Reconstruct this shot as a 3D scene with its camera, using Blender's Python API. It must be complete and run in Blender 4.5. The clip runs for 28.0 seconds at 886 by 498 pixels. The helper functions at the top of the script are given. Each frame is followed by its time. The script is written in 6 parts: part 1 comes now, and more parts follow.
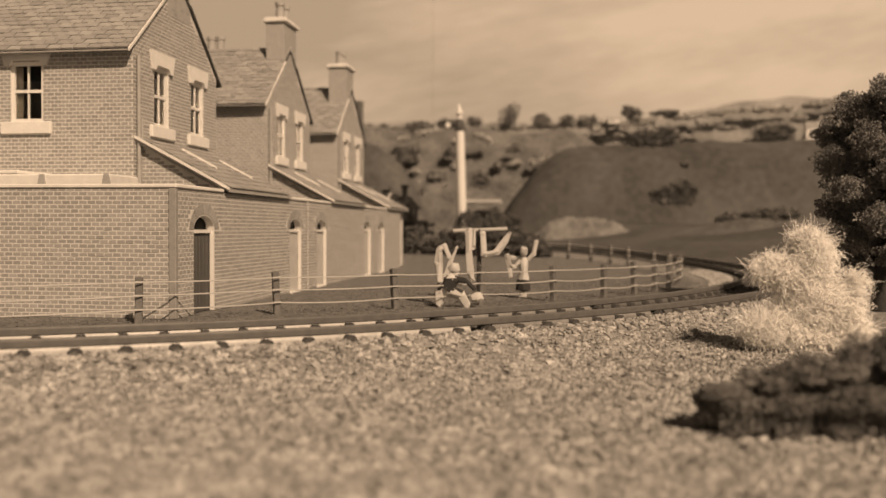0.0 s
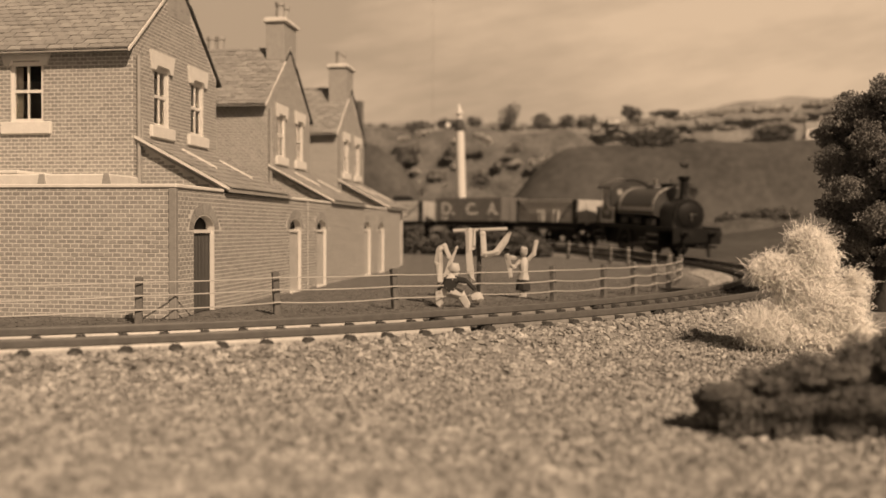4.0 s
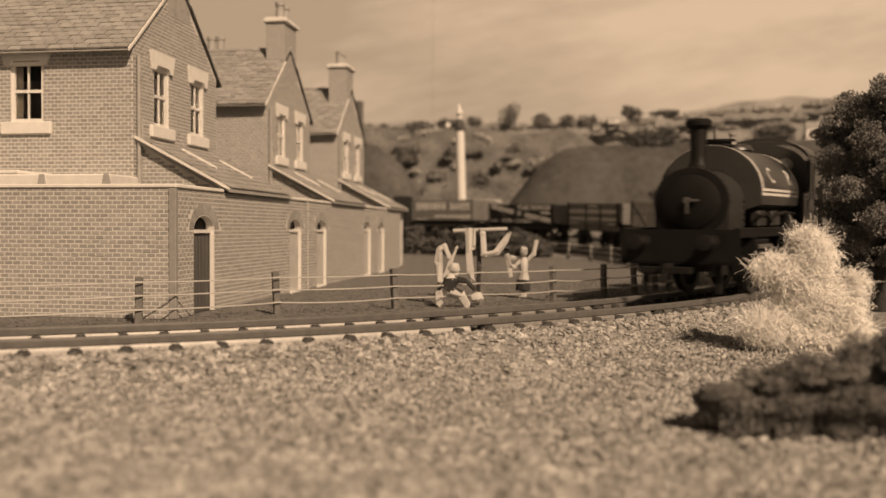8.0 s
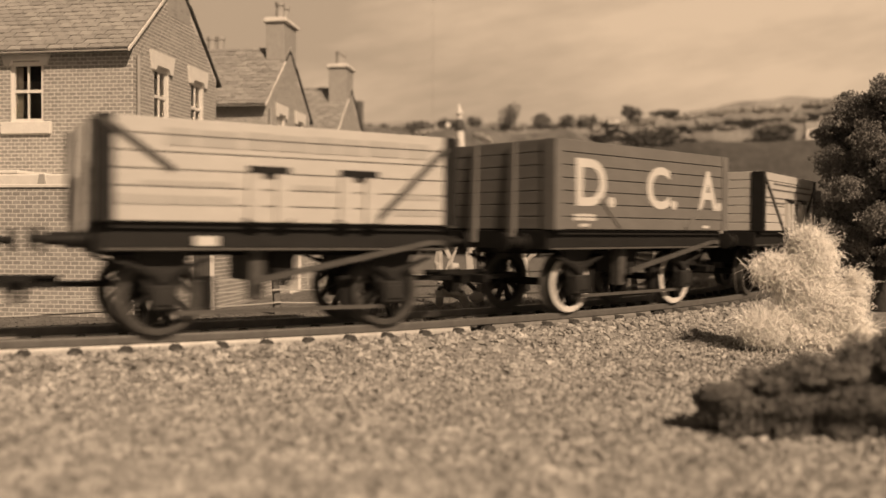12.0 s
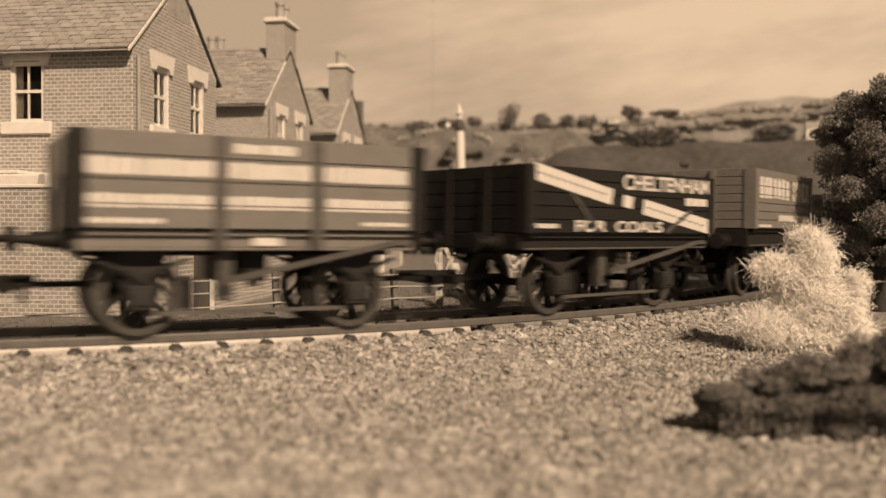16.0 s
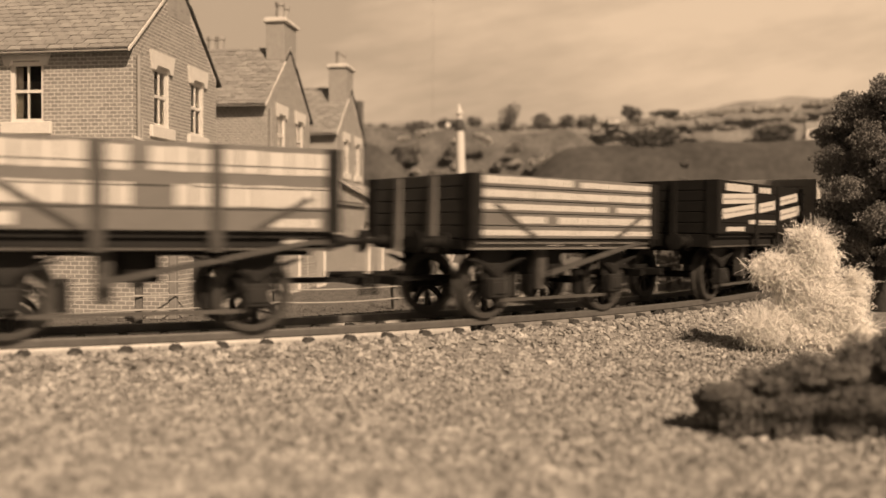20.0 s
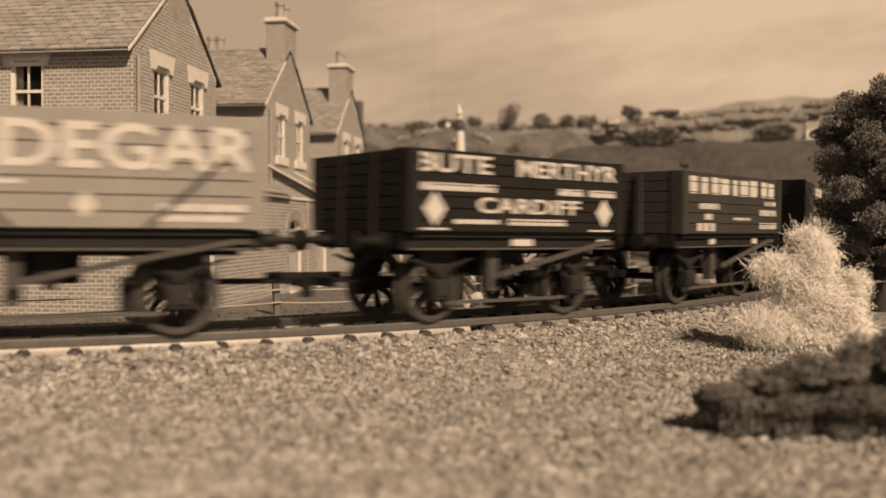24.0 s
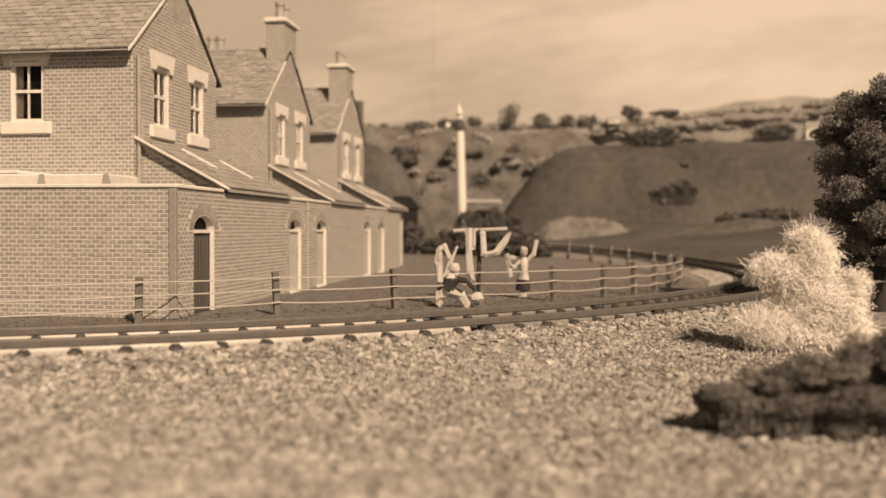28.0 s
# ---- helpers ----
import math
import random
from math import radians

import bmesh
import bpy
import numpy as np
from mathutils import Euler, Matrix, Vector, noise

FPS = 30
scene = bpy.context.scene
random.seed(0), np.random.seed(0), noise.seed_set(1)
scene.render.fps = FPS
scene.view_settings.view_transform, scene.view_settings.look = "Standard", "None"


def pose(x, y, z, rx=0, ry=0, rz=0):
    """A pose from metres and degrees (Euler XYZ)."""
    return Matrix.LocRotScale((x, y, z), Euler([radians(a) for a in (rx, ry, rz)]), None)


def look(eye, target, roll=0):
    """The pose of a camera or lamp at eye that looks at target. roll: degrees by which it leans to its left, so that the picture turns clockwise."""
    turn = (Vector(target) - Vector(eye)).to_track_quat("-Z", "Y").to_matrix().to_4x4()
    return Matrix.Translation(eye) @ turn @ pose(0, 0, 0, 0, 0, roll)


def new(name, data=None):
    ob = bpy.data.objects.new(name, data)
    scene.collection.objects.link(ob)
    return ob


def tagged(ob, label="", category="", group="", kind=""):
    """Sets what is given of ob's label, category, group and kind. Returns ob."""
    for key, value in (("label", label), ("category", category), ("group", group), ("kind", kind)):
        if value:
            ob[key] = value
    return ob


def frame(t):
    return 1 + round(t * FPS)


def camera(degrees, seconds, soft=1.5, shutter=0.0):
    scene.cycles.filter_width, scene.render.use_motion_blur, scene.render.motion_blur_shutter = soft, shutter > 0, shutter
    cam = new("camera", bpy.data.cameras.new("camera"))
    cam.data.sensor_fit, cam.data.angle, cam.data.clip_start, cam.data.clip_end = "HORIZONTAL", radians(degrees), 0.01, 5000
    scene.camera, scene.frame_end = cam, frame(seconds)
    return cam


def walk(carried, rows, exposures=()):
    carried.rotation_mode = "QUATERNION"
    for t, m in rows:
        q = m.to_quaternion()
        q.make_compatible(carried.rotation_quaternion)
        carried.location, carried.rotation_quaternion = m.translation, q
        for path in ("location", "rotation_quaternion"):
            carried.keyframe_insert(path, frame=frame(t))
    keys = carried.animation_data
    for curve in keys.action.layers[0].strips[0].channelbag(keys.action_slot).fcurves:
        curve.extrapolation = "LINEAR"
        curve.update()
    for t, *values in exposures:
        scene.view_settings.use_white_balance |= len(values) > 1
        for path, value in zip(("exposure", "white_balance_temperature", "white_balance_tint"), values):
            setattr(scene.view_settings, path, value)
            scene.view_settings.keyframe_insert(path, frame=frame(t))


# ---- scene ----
# A working model railway: everything below is written in model millimetres and scaled by U to metres.
U = 0.0011
EYE = 16.5
cam = camera(53.4, 28.0, soft=1.5, shutter=1.0)
cam.data.dof.use_dof = True
cam.data.dof.focus_distance = 190 * U
cam.data.dof.aperture_fstop = 26
stand = look((0, 0, EYE * U), (0, 1.0, EYE * U - math.tan(radians(1.32))), 0.25)
walk(cam, [(0, stand), (28, stand)], exposures=[(0, -0.17), (9.8, -0.17), (10.4, 0.23), (11.0, 0.32), (11.6, 0.03), (12.3, -0.14), (15, -0.05), (19, 0.00), (21.5, 0.01), (23.5, -0.17), (25, -0.04), (27, 0.06), (28, 0.10)])

# ---- light: a high sun behind the camera and an open sky, both in the warm tone of the film
world = bpy.data.worlds.new("world")
scene.world = world
world.use_nodes = True
wn, wl = world.node_tree.nodes, world.node_tree.links
wn.clear()
sky = wn.new("ShaderNodeTexSky")
sky.sky_type, sky.sun_disc = "NISHITA", False
sky.sun_elevation, sky.sun_rotation = radians(40), radians(149)
grey = wn.new("ShaderNodeRGBToBW")
tone = wn.new("ShaderNodeMix")
tone.data_type, tone.blend_type = "RGBA", "MULTIPLY"
tone.inputs[0].default_value = 1.0
tone.inputs[7].default_value = (1.0, 0.725, 0.495, 1)
backg = wn.new("ShaderNodeBackground")
backg.inputs[1].default_value = 0.052
wout = wn.new("ShaderNodeOutputWorld")
wl.new(sky.outputs[0], grey.inputs[0])
wl.new(grey.outputs[0], tone.inputs[6])
wl.new(tone.outputs[2], backg.inputs[0])
wl.new(backg.outputs[0], wout.inputs[0])
sun = new("sun", bpy.data.lights.new("sun", "SUN"))
sun.data.energy, sun.data.angle, sun.data.color = 5.0, radians(1.0), (1.0, 0.725, 0.495)
sun.matrix_world = look((0.543, -0.90, 0.88), (0, 0, 0))
# ---- materials
def mat(name, colour, rough=0.8, metal=0.0, dark=None, scale=400.0, bump=0.0, bump_scale=1500.0, amount=0.6, per_piece=0.0, spec=0.3):
    """Two scales of grain between two tones, fine relief, and a tone of its own for each piece."""
    m = bpy.data.materials.new(name)
    m.use_nodes = True
    n, l = m.node_tree.nodes, m.node_tree.links
    b = n["Principled BSDF"]
    b.inputs["Roughness"].default_value, b.inputs["Metallic"].default_value = rough, metal
    b.inputs["Specular IOR Level"].default_value = spec
    tc = n.new("ShaderNodeTexCoord")
    big = n.new("ShaderNodeTexNoise")
    big.inputs["Scale"].default_value, big.inputs["Detail"].default_value = scale, 4
    fine = n.new("ShaderNodeTexNoise")
    fine.inputs["Scale"].default_value, fine.inputs["Detail"].default_value = scale * 7, 2
    for t in (big, fine):
        l.new(tc.outputs["Object"], t.inputs["Vector"])
    add = n.new("ShaderNodeMath")
    add.operation = "MULTIPLY_ADD"
    add.inputs[1].default_value = 0.55
    l.new(fine.outputs[0], add.inputs[0])
    sub = n.new("ShaderNodeMath")
    sub.operation = "MULTIPLY_ADD"
    sub.inputs[1].default_value, sub.inputs[2].default_value = 0.75, -0.15
    l.new(big.outputs[0], sub.inputs[0])
    l.new(sub.outputs[0], add.inputs[2])
    ramp = n.new("ShaderNodeValToRGB")
    d = dark or tuple(c * (1 - amount) for c in colour)
    ramp.color_ramp.elements[0].position, ramp.color_ramp.elements[1].position = 0.3, 0.72
    ramp.color_ramp.elements[0].color, ramp.color_ramp.elements[1].color = (*d, 1), (*colour, 1)
    l.new(add.outputs[0], ramp.inputs[0])
    out = ramp.outputs[0]
    if per_piece:
        info = n.new("ShaderNodeObjectInfo")
        geo = n.new("ShaderNodeNewGeometry")
        both = n.new("ShaderNodeMath")
        both.operation = "ADD"
        l.new(info.outputs["Random"], both.inputs[0])
        l.new(geo.outputs["Random Per Island"], both.inputs[1])
        wrap = n.new("ShaderNodeMath")
        wrap.operation = "FRACT"
        l.new(both.outputs[0], wrap.inputs[0])
        span = n.new("ShaderNodeMapRange")
        span.inputs["To Min"].default_value, span.inputs["To Max"].default_value = 1 - per_piece, 1 + per_piece
        l.new(wrap.outputs[0], span.inputs["Value"])
        mul = n.new("ShaderNodeMix")
        mul.data_type, mul.blend_type = "RGBA", "MULTIPLY"
        mul.inputs[0].default_value = 1.0
        l.new(out, mul.inputs[6])
        l.new(span.outputs[0], mul.inputs[7])
        out = mul.outputs[2]
    l.new(out, b.inputs["Base Color"])
    if bump:
        bt = n.new("ShaderNodeTexNoise")
        bt.inputs["Scale"].default_value, bt.inputs["Detail"].default_value = bump_scale, 3
        l.new(tc.outputs["Object"], bt.inputs["Vector"])
        bn = n.new("ShaderNodeBump")
        bn.inputs["Strength"].default_value, bn.inputs["Distance"].default_value = bump, 0.0003
        l.new(bt.outputs[0], bn.inputs["Height"])
        l.new(bn.outputs[0], b.inputs["Normal"])
    return m


def g(v, w=1.0):
    """A grey with a little warmth."""
    return (v * 1.0, v * (0.97 * w), v * (0.92 * w))


BRICK = mat("brick", g(0.37), 0.9, scale=500, amount=0.22, per_piece=0.14, bump=0.25)
MORTAR = mat("mortar", g(0.7), 0.95, scale=700, amount=0.2)
STONE = mat("pale_stone", g(0.8), 0.85, scale=300, amount=0.15, bump=0.1)
TILE = mat("roof_tile", g(0.36), 0.85, scale=500, amount=0.25, per_piece=0.16, bump=0.2)
PAINT = mat("white_paint", g(0.8), 0.5, scale=300, amount=0.12)
BOARD = mat("grey_board", g(0.10), 0.7, scale=300, amount=0.2)
DARKWOOD = mat("dark_wood", g(0.10), 0.8, scale=600, amount=0.4, bump=0.3)
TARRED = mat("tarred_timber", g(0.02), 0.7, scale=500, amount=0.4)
GLASS = mat("window_glass", g(0.9), 0.04, scale=60, amount=0.05, spec=0.5)
GLASS.node_tree.nodes["Principled BSDF"].inputs["Transmission Weight"].default_value = 1.0
GLASS.node_tree.nodes["Principled BSDF"].inputs["IOR"].default_value = 1.2
CURTAIN = mat("curtain", g(0.45), 0.9, scale=500, amount=0.2)
GRAVEL = mat("gravel", g(0.43), 0.95, dark=g(0.22), scale=260, per_piece=0.42, bump=0.3)
BALLAST = mat("ballast", g(0.5), 0.95, dark=g(0.2), scale=350, per_piece=0.4, bump=0.3)
STONECHIP = mat("stone_chip", g(0.52), 0.95, dark=g(0.34), scale=350, per_piece=0.3, bump=0.3)
DIRT = mat("ballast_dust", g(0.34), 0.95, dark=g(0.16), scale=900, bump=0.6, bump_scale=2500)
ROOFBOARD = mat("roof_board", g(0.1), 0.9, scale=300)
BEDDIRT = mat("oily_ballast", g(0.2), 0.95, dark=g(0.08), scale=700, bump=0.6, bump_scale=2500)
BANK = mat("bank_grass", g(0.16), 0.95, dark=g(0.06), scale=40, bump=0.5, bump_scale=500)
LAWN = mat("lawn", g(0.22), 0.95, dark=g(0.11), scale=250, bump=0.5, bump_scale=3000)
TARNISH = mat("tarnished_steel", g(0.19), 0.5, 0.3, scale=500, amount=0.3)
DULLSTEEL = mat("dull_steel", g(0.19), 0.35, 0.5, scale=400, amount=0.3)
TREELEAF = mat("tree_leaf", g(0.25), 0.9, dark=g(0.1), scale=200, per_piece=0.35)
MOSS = mat("foam_moss", g(0.27), 0.95, dark=g(0.085), scale=300, per_piece=0.5)
# rail foot where it mirrors bright light; the reflection is in the colour
FULLSHINE = mat("rail_steel", g(0.62), 0.5, 0.2, scale=300, amount=0.25)
SLEEPER = mat("sleeper", g(0.085), 0.8, scale=500, amount=0.4)
HILL = mat("hill_grass", g(0.11), 0.95, dark=g(0.055), scale=16, bump=0.6, bump_scale=300)
NEARHILL = mat("grey_hill_grass", g(0.12), 0.95, dark=g(0.065), scale=20, bump=0.6, bump_scale=300)
SCRUB = mat("hill_scrub", g(0.2), 0.95, dark=g(0.07), scale=34, bump=0.8, bump_scale=90)
FIELD = mat("far_field", g(0.34), 0.95, dark=g(0.16), scale=26)
LEAF = mat("dark_leaf", g(0.15), 0.8, dark=g(0.05), scale=300, per_piece=0.5)
# lightened to carry the haze of distance in its colour
LEAFMID = mat("grey_leaf", g(0.45), 0.8, dark=g(0.05), scale=300, per_piece=0.4)
DRY = mat("dry_twig", g(0.92), 0.8, scale=400, amount=0.1, per_piece=0.08)
BARK = mat("bark", g(0.05), 0.9, scale=700, amount=0.5, bump=0.4)
IRON = mat("black_iron", g(0.022), 0.6, 0.0, scale=400, amount=0.4, spec=0.15)
WHEEL = mat("wheel_metal", g(0.025), 0.5, 0.1, scale=400, amount=0.4)
TYREMETAL = mat("tyre_steel", g(0.12), 0.45, 0.4, scale=400, amount=0.3)
DRIVETYRE = mat("oily_tyre_steel", g(0.05), 0.45, 0.3, scale=400, amount=0.3)
TYREWHITE = mat("white_tyre", g(0.75), 0.5, scale=400, amount=0.15)
WIRE = mat("wire", g(0.6), 0.5, 0.3, scale=300, amount=0.1)
CLOTH = mat("white_cloth", g(0.56), 0.9, scale=400, amount=0.12)
BLUE = mat("dark_cloth", g(0.05), 0.9, scale=400, amount=0.3)
WAGLIGHT = mat("cream_paint", g(0.56), 0.6, scale=250, amount=0.14, bump=0.1)
WAGGREY = mat("grey_paint", g(0.19), 0.55, scale=250, amount=0.2, bump=0.1)
WAGMID = mat("mid_grey_paint", g(0.20), 0.55, scale=250, amount=0.2, bump=0.1)
WAGPALE = mat("pale_grey_paint", g(0.33), 0.55, scale=250, amount=0.2, bump=0.1)
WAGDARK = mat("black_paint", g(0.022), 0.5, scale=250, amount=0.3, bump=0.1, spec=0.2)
WAGSLATE = mat("slate_grey_paint", g(0.12), 0.5, scale=250, amount=0.25, bump=0.1)
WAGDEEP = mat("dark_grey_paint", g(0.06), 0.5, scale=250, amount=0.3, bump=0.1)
WAGSOFT = mat("faded_band", g(0.42), 0.6, scale=300, amount=0.2)
LETTER = mat("white_lettering", g(0.66), 0.6, scale=300, amount=0.12)
LOCO = mat("loco_paint", g(0.052), 0.38, scale=150, amount=0.2, spec=0.6)
LOCODARK = mat("smokebox_black", g(0.017), 0.5, scale=250, amount=0.3, spec=0.15)
# lighter copy of the smokebox black: sheen of lit sides put into colour
SMOKEBOX = mat("warm_smokebox_black", g(0.04), 0.45, scale=250, amount=0.3, spec=0.4)
FENCEWOOD = mat("weathered_fence_wood", g(0.2), 0.85, scale=600, amount=0.5, bump=0.4)
# middle step of the reflection painted along the rail foot
HALFSHINE = mat("dulled_rail", g(0.32), 0.5, 0.2, scale=500, amount=0.3)
SOOTY = mat("sooty_brick", g(0.17), 0.9, scale=200, amount=0.3)
UNDERIRON = mat("dusty_iron", g(0.035), 0.7, scale=500, amount=0.4)
# pale tone of the highlights painted on the engine's cylinders
HIGHLIGHT = mat("worn_bright_metal", g(0.22), 0.4, 0.4, scale=400, amount=0.3)
BRASS = mat("brass", g(0.38), 0.45, 0.7, scale=200, amount=0.2)
SKYM = mat("painted_sky", g(0.66), 0.95, dark=g(0.5), scale=1.6)


def streaky_sky(m):
    """Long slanting cloud streaks and a slow change from a duller to a lighter side, as printed on the paper."""
    n, l = m.node_tree.nodes, m.node_tree.links
    tc = n.new("ShaderNodeTexCoord")
    mp = n.new("ShaderNodeMapping")
    mp.vector_type = "TEXTURE"
    mp.inputs["Rotation"].default_value = (0, radians(-10), 0)
    mp.inputs["Scale"].default_value = (0.7, 1.0, 0.17)
    l.new(tc.outputs["Object"], mp.inputs["Vector"])
    ns = n.new("ShaderNodeTexNoise")
    ns.inputs["Scale"].default_value, ns.inputs["Detail"].default_value, ns.inputs["Roughness"].default_value = 2.2, 6, 0.6
    l.new(mp.outputs[0], ns.inputs["Vector"])
    sep = n.new("ShaderNodeSeparateXYZ")
    l.new(tc.outputs["Object"], sep.inputs[0])
    side = n.new("ShaderNodeMapRange")
    side.inputs["From Min"].default_value, side.inputs["From Max"].default_value = -0.35, 0.4
    side.inputs["To Min"].default_value, side.inputs["To Max"].default_value = -0.14, 0.1
    l.new(sep.outputs[0], side.inputs["Value"])
    add = n.new("ShaderNodeMath")
    l.new(ns.outputs[0], add.inputs[0])
    l.new(side.outputs[0], add.inputs[1])
    ramp = n.new("ShaderNodeValToRGB")
    ramp.color_ramp.elements[0].position, ramp.color_ramp.elements[1].position = 0.3, 0.66
    ramp.color_ramp.elements[0].color, ramp.color_ramp.elements[1].color = (*g(0.41), 1), (*g(0.63), 1)
    l.new(add.outputs[0], ramp.inputs[0])
    l.new(ramp.outputs[0], n["Principled BSDF"].inputs["Base Color"])


streaky_sky(SKYM)
ROD = mat("oiled_steel", g(0.1), 0.4, 0.4, scale=400, amount=0.3)
ROUGHGRASS = mat("rough_grass", g(0.26), 0.95, dark=g(0.09), scale=90, bump=0.5, bump_scale=800)
FARLEAF = mat("far_leaf", g(0.3), 0.95, dark=g(0.08), scale=60, per_piece=0.35)
DIMLEAF = mat("dim_leaf", g(0.17), 0.95, dark=g(0.07), scale=60, per_piece=0.3)
# haze of distance put into these pale leaf colours
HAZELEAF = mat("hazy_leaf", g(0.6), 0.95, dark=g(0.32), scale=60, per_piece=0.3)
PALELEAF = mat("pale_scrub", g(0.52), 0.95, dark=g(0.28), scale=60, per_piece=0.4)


# ---- mesh helpers (millimetres in, metres out)
def box(bm, x0, x1, y0, y1, z0, z1, bevel=0.0, m=None):
    vs = [bm.verts.new((x, y, z)) for x in (x0, x1) for y in (y0, y1) for z in (z0, z1)]
    fs = [bm.faces.new([vs[i] for i in f]) for f in ((0, 1, 3, 2), (4, 6, 7, 5), (0, 4, 5, 1), (2, 3, 7, 6), (0, 2, 6, 4), (1, 5, 7, 3))]
    if bevel:
        es = list({e for f in fs for e in f.edges})
        r = bmesh.ops.bevel(bm, geom=es, offset=bevel, segments=1, affect="EDGES", profile=0.5)
        vs = list({v for f in r["faces"] for v in f.verts} | {v for v in vs if v.is_valid})
    if m is not None:
        bmesh.ops.transform(bm, matrix=m, verts=vs)
    return bm


def cyl(bm, p0, p1, r0, r1=None, seg=12, caps=True):
    p0, p1 = Vector(p0), Vector(p1)
    r1 = r0 if r1 is None else r1
    q = (p1 - p0).to_track_quat("Z", "Y")
    a, b = [], []
    for i in range(seg):
        t = 2 * math.pi * i / seg
        c = Vector((math.cos(t), math.sin(t), 0))
        a.append(bm.verts.new(p0 + q @ (c * r0)))
        b.append(bm.verts.new(p1 + q @ (c * r1)))
    for i in range(seg):
        j = (i + 1) % seg
        bm.faces.new((a[i], a[j], b[j], b[i]))
    if caps:
        bm.faces.new(a[::-1])
        bm.faces.new(b)
    return bm


def lathe(bm, profile, origin=(0, 0, 0), axis=(0, 0, 1), seg=20):
    """Turns (radius, height) pairs about an axis."""
    q = Vector(axis).to_track_quat("Z", "Y")
    rings = []
    for r, h in profile:
        if r < 1e-6:
            rings.append([bm.verts.new(Vector(origin) + q @ Vector((0, 0, h)))])
        else:
            rings.append([bm.verts.new(Vector(origin) + q @ Vector((r * math.cos(2 * math.pi * i / seg), r * math.sin(2 * math.pi * i / seg), h))) for i in range(seg)])
    for a, b in zip(rings, rings[1:]):
        for i in range(seg):
            j = (i + 1) % seg
            if len(a) == 1 and len(b) > 1:
                bm.faces.new((a[0], b[j], b[i]))
            elif len(b) == 1 and len(a) > 1:
                bm.faces.new((a[i], a[j], b[0]))
            elif len(a) > 1:
                bm.faces.new((a[i], a[j], b[j], b[i]))
    return bm


def prism(bm, pts, lo, hi, plane="xz"):
    """A flat outline drawn out along the third axis."""
    def at(a, b, c):
        return (a, c, b) if plane == "xz" else (a, b, c) if plane == "xy" else (c, a, b)
    f0 = [bm.verts.new(at(a, b, lo)) for a, b in pts]
    f1 = [bm.verts.new(at(a, b, hi)) for a, b in pts]
    bm.faces.new(f0)
    bm.faces.new(f1[::-1])
    for i in range(len(pts)):
        j = (i + 1) % len(pts)
        bm.faces.new((f0[i], f1[i], f1[j], f0[j]))
    return bm


def mesh_of(name, bm, material, smooth=False):
    bmesh.ops.recalc_face_normals(bm, faces=bm.faces[:])
    bmesh.ops.scale(bm, vec=(U, U, U), verts=bm.verts[:])
    me = bpy.data.meshes.new(name)
    bm.to_mesh(me)
    bm.free()
    if smooth:
        me.shade_smooth()
        me.set_sharp_from_angle(angle=radians(38))
    me.materials.append(material)
    return me


def part(name, bm, material, parent=None, label="", smooth=False):
    """Links a bmesh as one mesh object under a thing or a part."""
    ob = new(name, mesh_of(name, bm, material, smooth))
    ob.parent = parent
    return tagged(ob, label) if label else ob


def numpy_mesh(name, verts, tris, material, parent=None):
    me = bpy.data.meshes.new(name)
    me.from_pydata((np.asarray(verts) * U).tolist(), [], np.asarray(tris).tolist())
    me.materials.append(material)
    ob = new(name, me)
    ob.parent = parent
    return ob


def at(x, y, z, rz=0.0):
    return pose(x * U, y * U, z * U, 0, 0, rz)


def thing(name, label, category, m=None, group="", kind=""):
    ob = new(name)
    ob.empty_display_size = 0.01
    ob.matrix_basis = m or Matrix()
    return tagged(ob, label, category, group, kind)


B = bmesh.new
# ---- the plan: a curve of track round a small lawn, and beyond it straight track on both sides
CX, CY, RAD = -160.0, 416.1, 295.0
A_IN, A_OUT = radians(75), radians(-72)
ARC = RAD * (A_IN - A_OUT)


def ease(a, b, v):
    t = np.clip((np.asarray(v, float) - a) / (b - a), 0, 1)
    return t * t * (3 - 2 * t)


def approach(x, y):
    """How much the front of the layout swings in and climbs towards the viewer, past the middle of the curve."""
    d = np.hypot(np.asarray(x) - CX, np.asarray(y) - CY) - RAD
    a = np.degrees(np.arctan2(np.asarray(y) - CY, np.asarray(x) - CX))
    return 0.05 * ease(46, 74, -a) * ease(-26, -13, d) * ease(40, 80, np.asarray(y))


def swung(v):
    """Points of the ground carried along with that swing."""
    v = np.asarray(v, float)
    near = approach(v[..., 0], v[..., 1])[..., None]
    return v + (np.array([0, 0, EYE]) - v) * near


def track(s, off=0.0):
    """The point s along the track (off millimetres to the left of travel), its heading and its height."""
    if s < 0:
        a, extra = A_IN, s
    elif s > ARC:
        a, extra = A_OUT, s - ARC
    else:
        a, extra = A_IN - s / RAD, 0.0
    hx, hy = math.sin(a), -math.cos(a)
    r = RAD + off
    x, y = CX + r * math.cos(a) + extra * hx, CY + r * math.sin(a) + extra * hy
    rise = min(1.0, max(0.0, (y - 400) / 270))
    z = 6.0 * rise * rise * (3 - 2 * rise)
    near = approach(x, y)
    return x * (1 - near), y * (1 - near), z + (EYE - z) * near, math.atan2(hy, hx)


# houses: in their own space x runs to the right across the row, y along the row away from the camera
HOUSE_TURN = -8.314
HOUSE_AT = (-60.0, 197.0)


